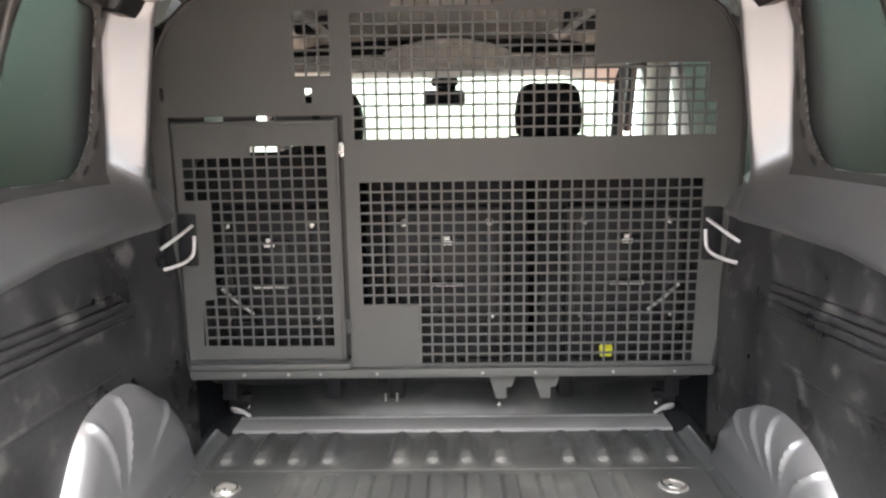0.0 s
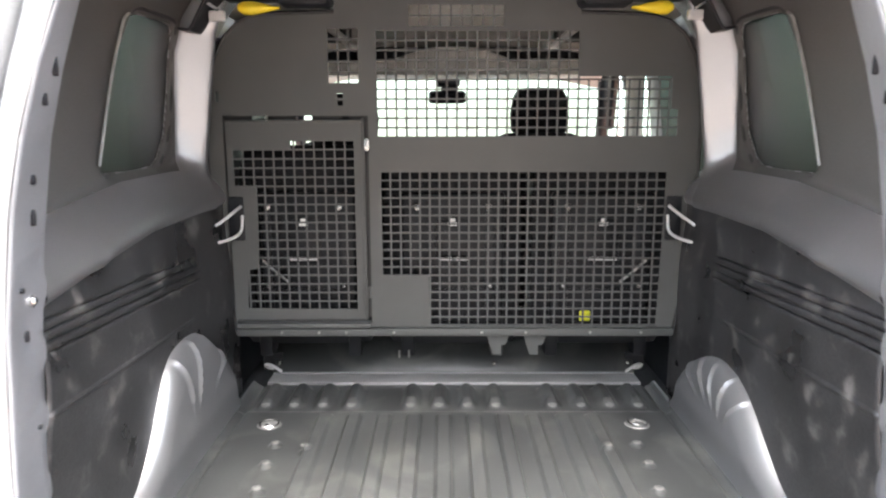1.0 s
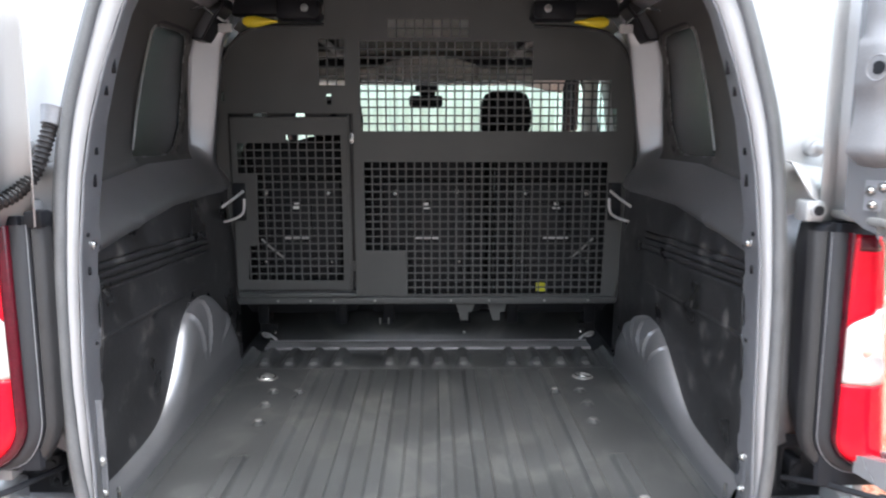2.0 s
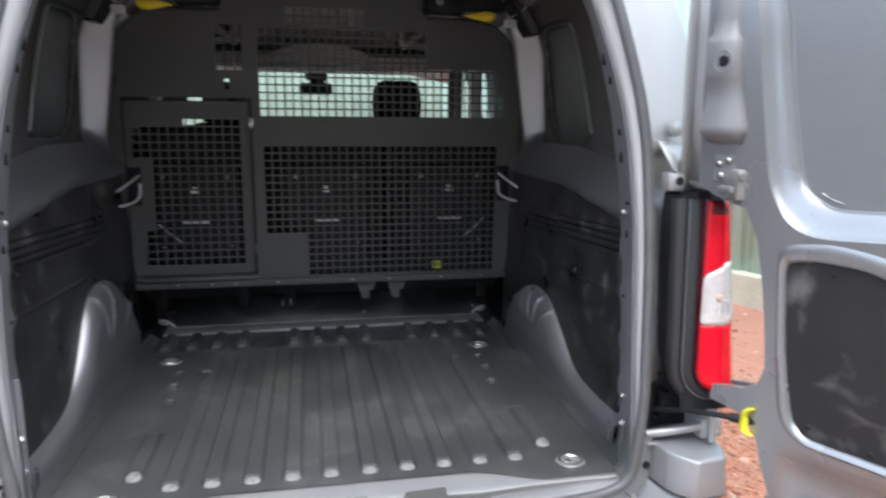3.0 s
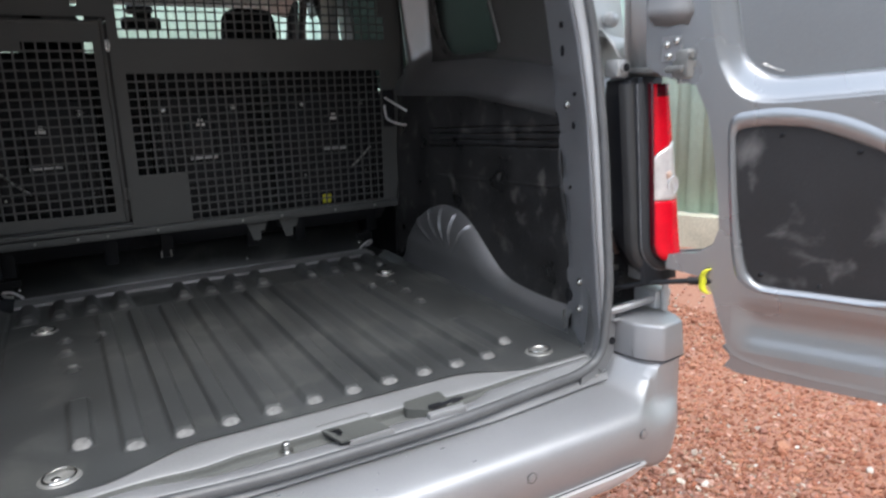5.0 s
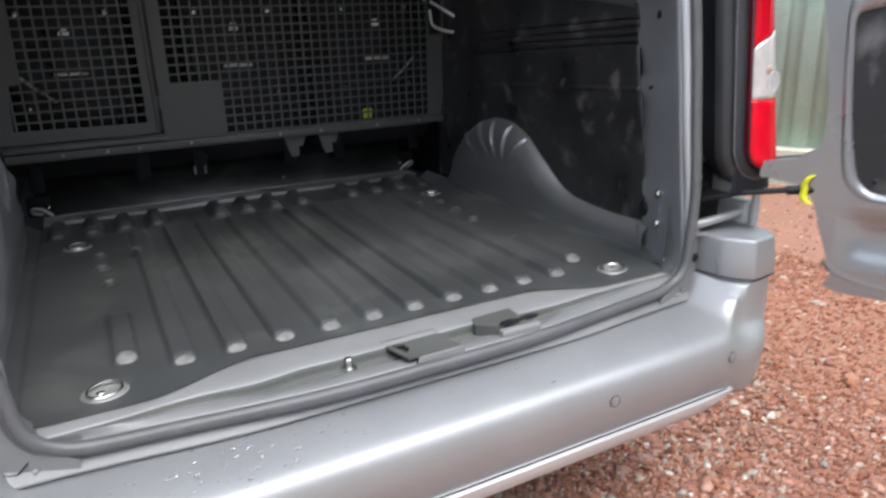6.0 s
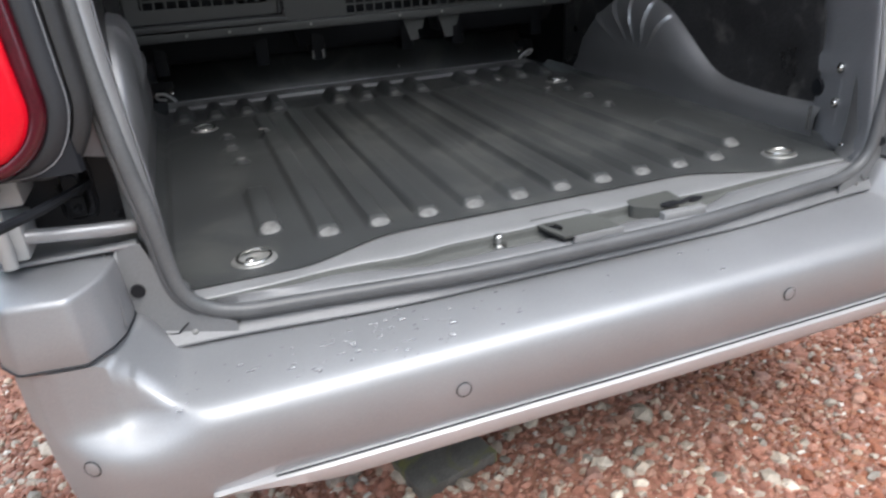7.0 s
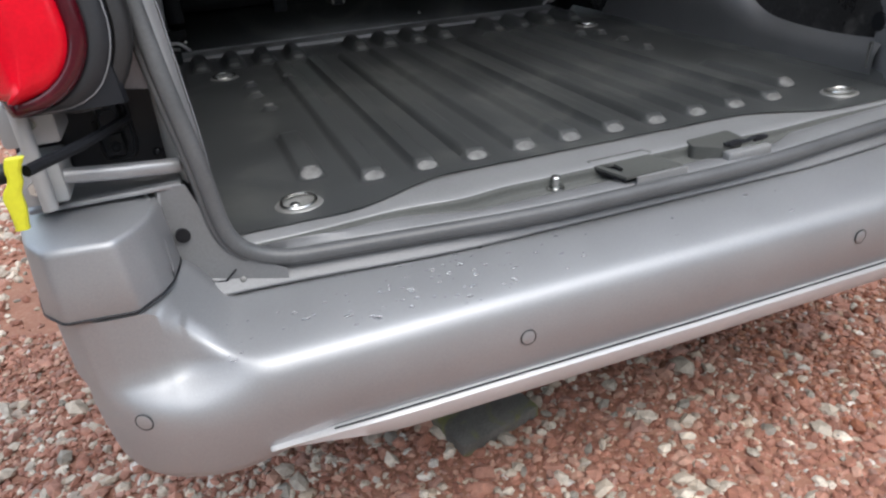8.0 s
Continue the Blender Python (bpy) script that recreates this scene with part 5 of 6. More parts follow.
# rear doors: built in their own plane, u from the hinge, v up, d from the inner face outward
def rear_door(s, stretch, wider):
    turn = radians(24)
    swing = Matrix.Translation((s * 0.757, 0.447, 0)) @ Matrix.Rotation(radians(wider), 4, "Z") @ Matrix.Translation((-s * 0.757, -0.447, 0))

    def place(u, d, v):
        u = u if u < 0 else u * stretch
        return swing @ Vector((s * (0.80 + math.sin(turn) * u + math.cos(turn) * d), 0.33 - math.cos(turn) * u + math.sin(turn) * d, v))
    outer = [(-0.205, 1.76), (-0.205, 1.40), (-0.200, 1.245), (-0.165, 1.222), (-0.120, 1.200), (-0.092, 1.14), (-0.074, 1.05), (-0.060, 0.95), (-0.056, 0.90), (-0.068, 0.862), (-0.10, 0.842), (-0.138, 0.832), (-0.138, 0.800), (-0.085, 0.790), (-0.062, 0.755), (-0.045, 0.70), (-0.030, 0.66), (-0.016, 0.615), (0.0, 0.594), (0.03, 0.584), (0.43, 0.584), (0.448, 0.60), (0.455, 1.20), (0.43, 1.60), (0.40, 1.76)]
    win0 = [(-0.120, 1.72), (-0.124, 1.547), (-0.112, 1.441), (-0.086, 1.279), (-0.066, 1.222), (-0.038, 1.182), (0.010, 1.163), (0.10, 1.166), (0.246, 1.178), (0.300, 1.190), (0.345, 1.225), (0.358, 1.30), (0.350, 1.45), (0.335, 1.60), (0.32, 1.72)]
    win1 = [(-0.080, 1.70), (-0.082, 1.541), (-0.068, 1.438), (-0.044, 1.305), (-0.030, 1.255), (-0.006, 1.230), (0.034, 1.214), (0.11, 1.216), (0.235, 1.224), (0.282, 1.232), (0.314, 1.258), (0.325, 1.32), (0.316, 1.45), (0.305, 1.60), (0.29, 1.70)]
    pan0 = [(-0.050, 1.122), (-0.034, 1.142), (0.01, 1.150), (0.060, 1.153), (0.148, 1.141), (0.230, 1.112), (0.280, 1.076), (0.302, 1.02), (0.312, 0.94), (0.328, 0.81), (0.322, 0.778), (0.285, 0.772), (0.134, 0.772), (0.035, 0.772), (-0.005, 0.79), (-0.025, 0.83), (-0.039, 0.95), (-0.048, 1.06)]
    pan1 = [(-0.035, 1.096), (-0.025, 1.110), (0.014, 1.116), (0.057, 1.116), (0.115, 1.111), (0.217, 1.078), (0.262, 1.052), (0.278, 1.01), (0.287, 0.94), (0.306, 0.82), (0.300, 0.797), (0.27, 0.789), (0.134, 0.788), (0.042, 0.788), (0.015, 0.800), (-0.003, 0.835), (-0.023, 0.95), (-0.032, 1.05)]

    def nudge(u):
        return u + 0.029 - 0.017 * step(0.0, 0.33, u)

    def dense(pts):
        return [(p.x, p.y) for p in smooth_path([(nudge(u), v, 0) for u, v in pts], 3, True)]
    if s < 0:
        outer = [(-0.098 if u == -0.138 else u, v) for u, v in outer]
    outer = [(u + (0.028 if 0.60 < v < 1.21 and u < 0.0 and u > -0.125 else 0.0), v) for u, v in outer]
    w0, w1, p0, p1 = dense(win0), dense(win1), dense(pan0), dense(pan1)
    foot = [(0.008, 0.636), (0.352, 0.636), (0.352, 0.760), (0.008, 0.760)]
    door = part("rear_door", plate(outer, [w0, p0, foot], place, 0.022), DOOR_PAINT, van, "open silver rear door seen from inside", 30)
    # shallow pressed hollow below the lining
    rows = []
    for j in range(21):
        v = 0.636 + 0.124 * j / 20
        hollow = float(np.interp(v, (0.636, 0.652, 0.672, 0.695, 0.712, 0.730, 0.745, 0.760), (0.0, 0.003, 0.009, 0.0135, 0.0135, 0.0095, 0.003, 0.0)))
        rows.append([place(u, hollow * step(0.008, 0.060, u) * (1 - step(0.300, 0.352, u)), v) for u in [0.008 + 0.344 * i / 30 for i in range(31)]])
    part("door_hollow", loft(rows), DOOR_PAINT, door, "shallow pressed hollow in the door foot", 80)
    part("window_surround", loft([[place(u, d, v) for u, v in ring] for d, ring in ((d, [(a[0] * (1 - k) + b[0] * k, a[1] * (1 - k) + b[1] * k) for a, b in zip(w0, w1)]) for d, k in ((0.0, 0), (0.0015, 0.04), (0.006, 0.11), (0.0105, 0.20), (0.014, 0.32), (0.018, 0.52), (0.022, 0.72), (0.0265, 0.88), (0.033, 0.98), (0.046, 1.0)))], True), DOOR_PAINT, door, "rounded silver window surround", 60)
    c = (0.13, 1.45)
    ring = [(u, v) for u, v in w1]
    part("pane", loft([[place(u, 0.036, v) for u, v in ring], [place(c[0] + (u - c[0]) * 0.5, 0.036, c[1] + (v - c[1]) * 0.5) for u, v in ring], [place(c[0] + (u - c[0]) * 0.0008, 0.036, c[1] + (v - c[1]) * 0.0008) for u, v in ring]], True), DOOR_GLASS, door, "grey blanked window pane", 60)
    part("pane_bead", tube([place(u + 0.006, 0.034, v + 0.010) for u, v in w1[15:19]], 0.0009, 6), ZINC, door)
    part("panel_rim", loft([[place(u, d, v) for u, v in ring] for d, ring in ((0.0, p0), (-0.005, [(a[0] * 0.65 + b[0] * 0.35, a[1] * 0.65 + b[1] * 0.35) for a, b in zip(p0, p1)]), (-0.002, [(a[0] * 0.2 + b[0] * 0.8, a[1] * 0.2 + b[1] * 0.8) for a, b in zip(p0, p1)]), (0.008, p1))], True), DOOR_PAINT, door, "raised silver rim round the lining", 60)
    mid = (0.13, 0.95)
    part("door_lining", loft([[place(mid[0] + (u - mid[0]) * k, 0.006, mid[1] + (v - mid[1]) * k) for u, v in p1] for k in (1.0, 0.5, 0.0008)], True), DOOR_LINER, door, "black scuffed lining panel", 60)
    for u, v in ((0.08, 1.100), (0.215, 1.070), (0.285, 0.97), (0.30, 0.83), (0.17, 0.80), (0.06, 0.81)):
        part("lining_plug", dome(place(u, 0.006, v), 0.005, 0.003, Vector((-s * math.cos(turn), -math.sin(turn), 0))), BLACK, door)
    # outer skin and edges, so that the door has its depth
    skin = [(u, v) for u, v in outer]
    part("outer_skin", plate(skin, [w1], lambda u, d, v: place(u, 0.044 + d, v), 0.010), DOOR_PAINT, door, "silver outer door skin", 30)
    part("hinge_side", loft([[place(u - 0.052, 0.012, v), place(u - 0.055, 0.05, v), place(u - 0.03, 0.056, v), place(u + 0.02, 0.056, v)] for u, v in ((-0.205, 1.76), (-0.206, 1.55), (-0.204, 1.40), (-0.198, 1.22))]), QUARTER, door, "silver outer edge of the door", 40, solid=0.003)
    # pressed hinge cover with its hole, above the upper hinge
    rows = []
    for v, d, a, b in ((1.76, -0.004, -0.198, -0.145), (1.56, -0.004, -0.198, -0.142), (1.535, -0.005, -0.198, -0.140), (1.522, -0.016, -0.198, -0.135), (1.512, -0.018, -0.197, -0.130), (1.46, -0.018, -0.197, -0.126), (1.448, -0.017, -0.197, -0.126), (1.438, -0.011, -0.198, -0.125), (1.40, -0.011, -0.199, -0.120), (1.358, -0.018, -0.201, -0.110), (1.348, -0.020, -0.201, -0.109), (1.341, -0.016, -0.199, -0.111), (1.320, 0.008, -0.186, -0.120)):
        rows.append([place(a, 0.012, v), place(a + 0.008, d, v), place((a + b) / 2, d - 0.004, v), place(b - 0.01, d, v), place(b + 0.006, 0.004, v)])
    cover = part("hinge_cover", loft(rows), FLANGE_LOW, door, "grey pressed cover over the hinge", 60, solid=-0.002)
    eye = place(-0.152, -0.0222, 1.479)
    out = Vector((-s * math.cos(turn), -math.sin(turn), 0))
    part("cover_hole", cyl(eye - out * 0.004, eye + out * 0.0015, 0.0105, n=18), BLACK, cover)
    part("cover_collar", tube([eye + out * 0.001 + Vector((0, 0, 0.020 * math.sin(a))) + (place(1, 0, 0) - place(0.0, 0, 0)).normalized() * 0.019 * math.cos(a) for a in [2 * math.pi * k / 24 for k in range(24)]], 0.0012, 8, True), SILVER_DULL, cover)
    for u, v in ((-0.155, 1.285), (-0.135, 1.292), (-0.15, 1.262)):
        part("hinge_bolt", merged(cyl(place(u, 0.004, v), place(u, -0.006, v), 0.009, n=6), dome(place(u, -0.006, v), 0.006, 0.004, out)), ZINC, door, "zinc hinge bolt")
    part("hinge_leaf", merged(loft([[place(u, -0.003, v) for u in (-0.166, -0.15, -0.126)] for v in (1.252, 1.28, 1.302)])), SILVER_DULL, door, "", 0, solid=0.004)
    # fold across the foot, pressed corner, latch and knob
    part("lower_fold", tube(smooth_path([place(0.0, 0.011, 0.645), place(0.03, 0.011, 0.622), place(0.10, 0.011, 0.609), place(0.25, 0.011, 0.604), place(0.42, 0.011, 0.604)], 6), 0.0125, 8), DOOR_PAINT, door)
    latch = part("door_latch", merged(loft([[place(u, d, v) for u, d in ((0.362, 0.0), (0.368, -0.022), (0.41, -0.026), (0.436, -0.012), (0.438, 0.0))] for v in (0.606, 0.618, 0.690, 0.712, 0.720)])), BLACK, door, "black plastic door latch", 40, solid=-0.003)
    part("latch_pin", cyl(place(0.398, -0.036, 0.625), place(0.398, -0.036, 0.69), 0.006, n=12), SHEEN_BLACK, latch)
    knob = part("door_knob", merged(cyl(place(0.372, 0.0, 1.035), place(0.372, -0.024, 1.035), 0.024, n=8, bevel=0.003), cyl(place(0.372, -0.024, 1.035), place(0.372, -0.032, 1.035), 0.014, n=16, bevel=0.002)), SHEEN_BLACK, door, "black turning knob")
    part("knob_recess", tube(smooth_path([place(0.310, 0.0, 1.02), place(0.318, -0.001, 0.97), place(0.335, -0.001, 0.950), place(0.42, 0.0, 0.950)], 5), 0.008, 8), DOOR_PAINT, door)


DOOR_LINER = surface("black_door_lining", (0.016, 0.016, 0.018), 0.6, 0.0, 0.25, 6, 250, 0.15, stain=(0.13, 0.127, 0.127), stain_at=(0.55, 0.74), stain_scale=11.0, rvar=0.12, swirl=0.5)
rear_door(1, 1.0, 0)
rear_door(-1, 1.6, -32)

# ---------------------------------------------------------------- the van: body, cab and wheels
for s in (-1, 1):
    arc = lambda c, r: [(c + r * math.cos(a), 0.30 + r * math.sin(a)) for a in [math.pi - math.pi * k / 14 for k in range(15)]]
    low = [(0.74, 0.33), *arc(1.28, 0.36), (3.60, 0.30), *arc(3.99, 0.36), (4.46, 0.36), (4.48, 0.60), (4.42, 0.82), (4.05, 0.98), (3.45, 1.10), (3.25, 1.20), (0.80, 1.22), (0.76, 1.0)]
    part("body_side", plate(low, [], lambda u, d, v, s=s: Vector((s * (0.818 + 0.02 * math.sin(max(0, min(1, (v - 0.3) / 0.9)) * math.pi) - d), u, v)), 0.02), SILVER, van, "silver lower body side", 30)
    rows_up = [(1.215, 0.822), (1.35, 0.806), (1.50, 0.788), (1.62, 0.768), (1.69, 0.750), (1.745, 0.720), (1.80, 0.655)]
    for y0, y1 in ((0.82, 1.09), (1.55, 1.84), (2.32, 2.46)):
        part("side_pillar", sided(loft([[(x, y0, z), (x, y1, z)] for z, x in rows_up]), s), SILVER, van, "", 40, solid=-0.008)
    part("roof_rail", sided(loft([[(x, y, z - 0.05 * step(2.3, 2.85, y)) for z, x in ((1.69, 0.750), (1.745, 0.720), (1.80, 0.655))] for y in (1.09, 1.55, 1.84, 2.32, 2.46, 2.80)]), s), SILVER, van, "", 40, solid=-0.008)
    part("cab_rail", sided(loft([[(x, y, z - 0.05 * step(2.3, 2.85, y)) for z, x in ((1.615, 0.768), (1.69, 0.751))] for y in (1.84, 2.32, 2.46, 2.80)]), s), SILVER, van, "", 40, solid=-0.008)
    part("front_pillar", sided(loft([[(0.80, 3.30, 1.18), (0.75, 3.30, 1.18)], [(0.76, 3.05, 1.42), (0.71, 3.05, 1.42)], [(0.715, 2.82, 1.64), (0.66, 2.80, 1.66)]]), s), BLACK, van, "", 40, solid=0.03)
    for y in (1.28, 3.99):
        wheel = part("wheel", sided(merged(*[loft([[(x, y + r * math.cos(a), 0.305 + r * math.sin(a)) for a in [2 * math.pi * k / 32 for k in range(32)]] for x, r in ((0.63, 0.20), (0.635, 0.29), (0.66, 0.305), (0.77, 0.305), (0.80, 0.285), (0.80, 0.20))], True)]), s), TYRE, van, "black tyre on a steel wheel", 40)
        part("rim", sided(loft([[(x, y + r * math.cos(a), 0.305 + r * math.sin(a)) for a in [2 * math.pi * k / 32 for k in range(32)]] for x, r in ((0.795, 0.205), (0.77, 0.19), (0.755, 0.12), (0.775, 0.05), (0.775, 0.005))], True), s), GREY_METAL, wheel, "grey steel rim", 40)
    for y0, y1, name in ((1.84, 2.32, "rear_side_glass"), (2.46, 2.95, "front_side_glass")):
        glass = part(name, sided(loft([[(0.815, y0, 1.22), (0.815, y1, 1.22)], [(0.764, y0, 1.62), (0.764, min(y1, 2.84), 1.62)]]), s), TINT if y0 < 2 else PANE, van, "clear cab side window", 0)
        glass.visible_shadow = False
part("roof", loft([[(x, y, z - 0.05 * step(2.3, 2.85, y) * (1 if z > 1.7 else 0.4)) for x, z in ((-0.655, 1.80), (-0.4, 1.845), (0, 1.865), (0.4, 1.845), (0.655, 1.80))] for y in (0.68, 1.2, 1.8, 2.3, 2.6, 2.85)]), SILVER, van, "silver van roof", 50, solid=-0.006)
part("rear_header", loft([[(x, y, z) for x in (-0.55, -0.3, 0, 0.3, 0.55)] for y, z in ((0.72, 1.74), (0.69, 1.80), (0.70, 1.84))]), SILVER, van, "", 40, solid=0.004)
part("bonnet", loft([[(x, y, z - 0.05 * (x / 0.78) ** 2) for x in (-0.78, -0.5, -0.2, 0.2, 0.5, 0.78)] for y, z in ((3.30, 1.19), (3.6, 1.12), (4.0, 1.04), (4.3, 0.93), (4.45, 0.78), (4.49, 0.55), (4.46, 0.34))]), SILVER, van, "silver bonnet and nose", 50, solid=-0.006)
shield = part("windscreen", loft([[(-0.70, 3.30, 1.19), (0, 3.36, 1.19), (0.70, 3.30, 1.19)], [(-0.64, 2.85, 1.655), (0, 2.88, 1.665), (0.64, 2.85, 1.655)]]), PANE, van, "clear windscreen", 60)
shield.visible_shadow = False
part("underbody", box(-0.70, 0.70, 0.66, 3.55, 0.40, 0.57, 0.01), BLACK, van, "dark underbody")
# Board added to stop cab light leaking out below the seats.
part("under_seat_light_block", box(-0.62, 0.62, 1.955, 1.965, 0.60, 0.80, 0.002), BLACK, van, "dark board added under the rear seats to block light")
part("cab_floor", box(-0.78, 0.78, 1.95, 3.35, 0.36, 0.46, 0.01), BLACK, van)
part("dashboard", box(-0.72, 0.72, 2.98, 3.30, 0.75, 1.14, 0.05, 3), BLACK, van, "black dashboard")
for s in (-1, 1):
    part("cab_side_trim", sided(box(0.70, 0.80, 1.72, 3.28, 0.46, 1.20, 0.02), s), BLACK, van)
    if s < 0:
        # Board added to stop window light showing through the hatch mesh.
        part("quarter_light_block", sided(box(0.695, 0.72, 1.70, 2.28, 1.18, 1.66, 0.01), s), BLACK, van, "black board added beside the rear seat to block light")
    part("belt_pillar_trim", sided(box(0.675, 0.72, 2.30, 2.44, 1.15, 1.66, 0.02), s), LINING, van, "grey door pillar trim")
    part("window_frame_trim", sided(tube([(0.775, 2.50, 1.22), (0.745, 2.50, 1.45), (0.70, 2.52, 1.62), (0.70, 2.70, 1.64), (0.76, 3.0, 1.40)], 0.02, 8), s), BLACK, van)
    part("grab_handle", sided(tube(smooth_path([(0.455, 2.16, 1.775), (0.440, 2.15, 1.752), (0.39, 2.15, 1.715), (0.345, 2.15, 1.676), (0.325, 2.16, 1.690)], 5), 0.013, 8), s), WHITE_ROD, van, "pale grab handle")
    # Black box standing in for the shadow gap behind the handle.
    part("handle_shade_box", sided(box(0.36, 0.47, 2.20, 2.24, 1.70, 1.77, 0.01), s), BLACK, van)
    # White plate added as a bright patch on the headliner; no window is known.
    part("headliner_bright_patch", sided(box(0.40, 0.55, 2.00, 2.35, 1.738, 1.742, 0.001), s), WHITE, van)
part("headliner", loft([[(x, y, z - 0.06 * (abs(x) / 0.66) ** 3) for x in (-0.66, -0.45, -0.2, 0.2, 0.45, 0.66)] for y, z in ((1.70, 1.79), (2.0, 1.775), (2.4, 1.755), (2.75, 1.69), (2.84, 1.63))]), LINING, van, "pale grey headliner", 60, solid=0.01)
shelf = part("overhead_shelf", merged(box(-0.56, 0.56, 2.42, 2.80, 1.605, 1.640, 0.012, 3), box(-0.60, 0.60, 2.40, 2.43, 1.600, 1.655, 0.010, 3)), LINING, van, "pale overhead shelf above the windscreen")
rows = [[(x, 2.385 + 0.02 * (x / 0.21) ** 2, z) for z in (1.60, 1.62, 1.655 + 0.040 * (1 - (x / 0.21) ** 2), 1.66 + 0.042 * (1 - (x / 0.21) ** 2))] for x in [-0.21 + 0.03 * k for k in range(15)]]
part("shelf_bulge", loft(rows), LINING, shelf, "", 60, solid=-0.02)
# Black box standing in for the shadow above the shelf.
part("shelf_shade_box", box(-0.58, 0.58, 2.55, 2.57, 1.640, 1.72, 0.002), BLACK, shelf)
mirror = part("rear_view_mirror", merged(box(-0.10, 0.066, 2.79, 2.82, 1.502, 1.558, 0.014, 3), box(-0.045, 0.03, 2.80, 2.84, 1.556, 1.575, 0.006), box(-0.07, 0.04, 2.81, 2.87, 1.575, 1.61, 0.012)), BLACK, van, "black rear-view mirror on the windscreen")

# ---------------------------------------------------------------- partition between load space and seats
P_Y, P_T = 1.656, 0.003
partition = thing("partition", (0, P_Y, 0.735), "dark coated steel partition with square mesh windows and a hatch", "partition")


def upright(u, d, v):
    return Vector((u, P_Y + d, v))


outer = [(-0.648, 0.800), (-0.665, 0.90), (-0.682, 1.00), (-0.696, 1.15), (-0.704, 1.30), (-0.706, 1.42), (-0.692, 1.53), (-0.668, 1.60), (-0.636, 1.655), (-0.60, 1.69), (-0.566, 1.708), (-0.50, 1.716), (-0.333, 1.720), (-0.330, 1.80),
         (0.345, 1.80), (0.347, 1.718), (0.50, 1.713), (0.549, 1.707), (0.59, 1.695), (0.632, 1.662), (0.664, 1.61), (0.684, 1.54), (0.695, 1.42), (0.694, 1.30), (0.688, 1.15), (0.676, 1.00), (0.664, 0.90), (0.648, 0.800)]
S = (-0.353, -0.269, 1.530, 1.676)
BIG = [(-0.211, 0.977), (-0.211, 1.281), (0.607, 1.281), (0.598, 0.828), (-0.074, 0.828), (-0.076, 0.977)]
UP = [(-0.219, 1.382), (-0.219, 1.669), (0.343, 1.669), (0.344, 1.547), (0.606, 1.547), (0.607, 1.462), (0.628, 1.462), (0.628, 1.382)]
SLOT = (-0.126, 0.134, 1.682, 1.738)
HATCH = (-0.656, -0.245, 0.842, 1.440)


def rect(r):
    return [(r[0], r[2]), (r[0], r[3]), (r[1], r[3]), (r[1], r[2])]


holes = [rect(S), BIG, UP, rect(SLOT), rect(HATCH), rect((-0.330, -0.314, 1.488, 1.502)), rect((-0.330, -0.314, 1.468, 1.483)), rect((-0.672, -0.662, 1.478, 1.508))]
part("sheet", plate(outer, holes, upright, P_T), COAT, partition, "dark brown-grey coated steel sheet", 0)
part("edging", tube([upright(u, 0.002, v) for u, v in outer[:13]], 0.006, 8), RUBBER, partition)
part("edging", tube([upright(u, 0.002, v) for u, v in outer[15:]], 0.006, 8), RUBBER, partition)
BAR = 0.0052
part("mesh_panel", mesh_grid(-0.2135, 0.608, 0.826, 1.283, 29, 18, BAR, P_Y + 0.0035, 0.002, lambda x, z: not (x < -0.072 and z < 0.974)), COAT, partition, "square-hole steel mesh", 0)
part("mesh_panel", mesh_grid(-0.221, 0.630, 1.380, 1.671, 30, 11, BAR, P_Y + 0.0035, 0.002, lambda x, z: not (x > 0.347 and z > 1.55)), COAT, partition, "square-hole steel mesh", 0)
part("mesh_panel", mesh_grid(S[0] - 0.002, S[1] + 0.002, S[2] - 0.002, S[3] + 0.002, 3, 5, BAR, P_Y + 0.0035, 0.002), COAT, partition, "square-hole steel mesh", 0)
part("mesh_panel", mesh_grid(SLOT[0] - 0.002, SLOT[1] + 0.002, SLOT[2] - 0.002, SLOT[3] + 0.002, 9, 2, BAR, P_Y + 0.0035, 0.002), COAT, partition, "square-hole steel mesh", 0)
h_out = [(-0.648, 0.846), (-0.648, 1.427), (-0.257, 1.427), (-0.257, 0.846)]
h_in = [(-0.611, 0.881), (-0.605, 0.997), (-0.572, 1.000), (-0.567, 1.238), (-0.632, 1.241), (-0.631, 1.347), (-0.466, 1.347), (-0.466, 1.370), (-0.287, 1.370), (-0.284, 0.877)]
hatch = part("hatch", plate(h_out, [h_in], lambda u, d, v: upright(u, d - 0.004, v), P_T), COAT, partition, "hinged mesh hatch with a wide steel frame", 0)
part("hatch_mesh", mesh_grid(-0.633, -0.284, 0.875, 1.372, 12, 19, BAR, P_Y, 0.002, lambda x, z: not (x < -0.575 and 1.003 < z < 1.236) and not (x < -0.47 and z > 1.35) and not (x < -0.612 and z < 1.0)), COAT, hatch, "square-hole steel mesh", 0)
# Strips added behind the hatch gap to block light; breaks leave bright dashes.
part("hatch_gap_block", merged(*[box(xa, xb, P_Y + 0.012, P_Y + 0.016, 1.428, 1.448) for xa, xb in ((-0.668, -0.575), (-0.53, -0.45), (-0.405, -0.32), (-0.30, -0.234))], box(-0.265, -0.234, P_Y + 0.012, P_Y + 0.016, 0.85, 1.427), box(-0.668, -0.635, P_Y + 0.012, P_Y + 0.016, 0.85, 1.427)), RUBBER, partition)
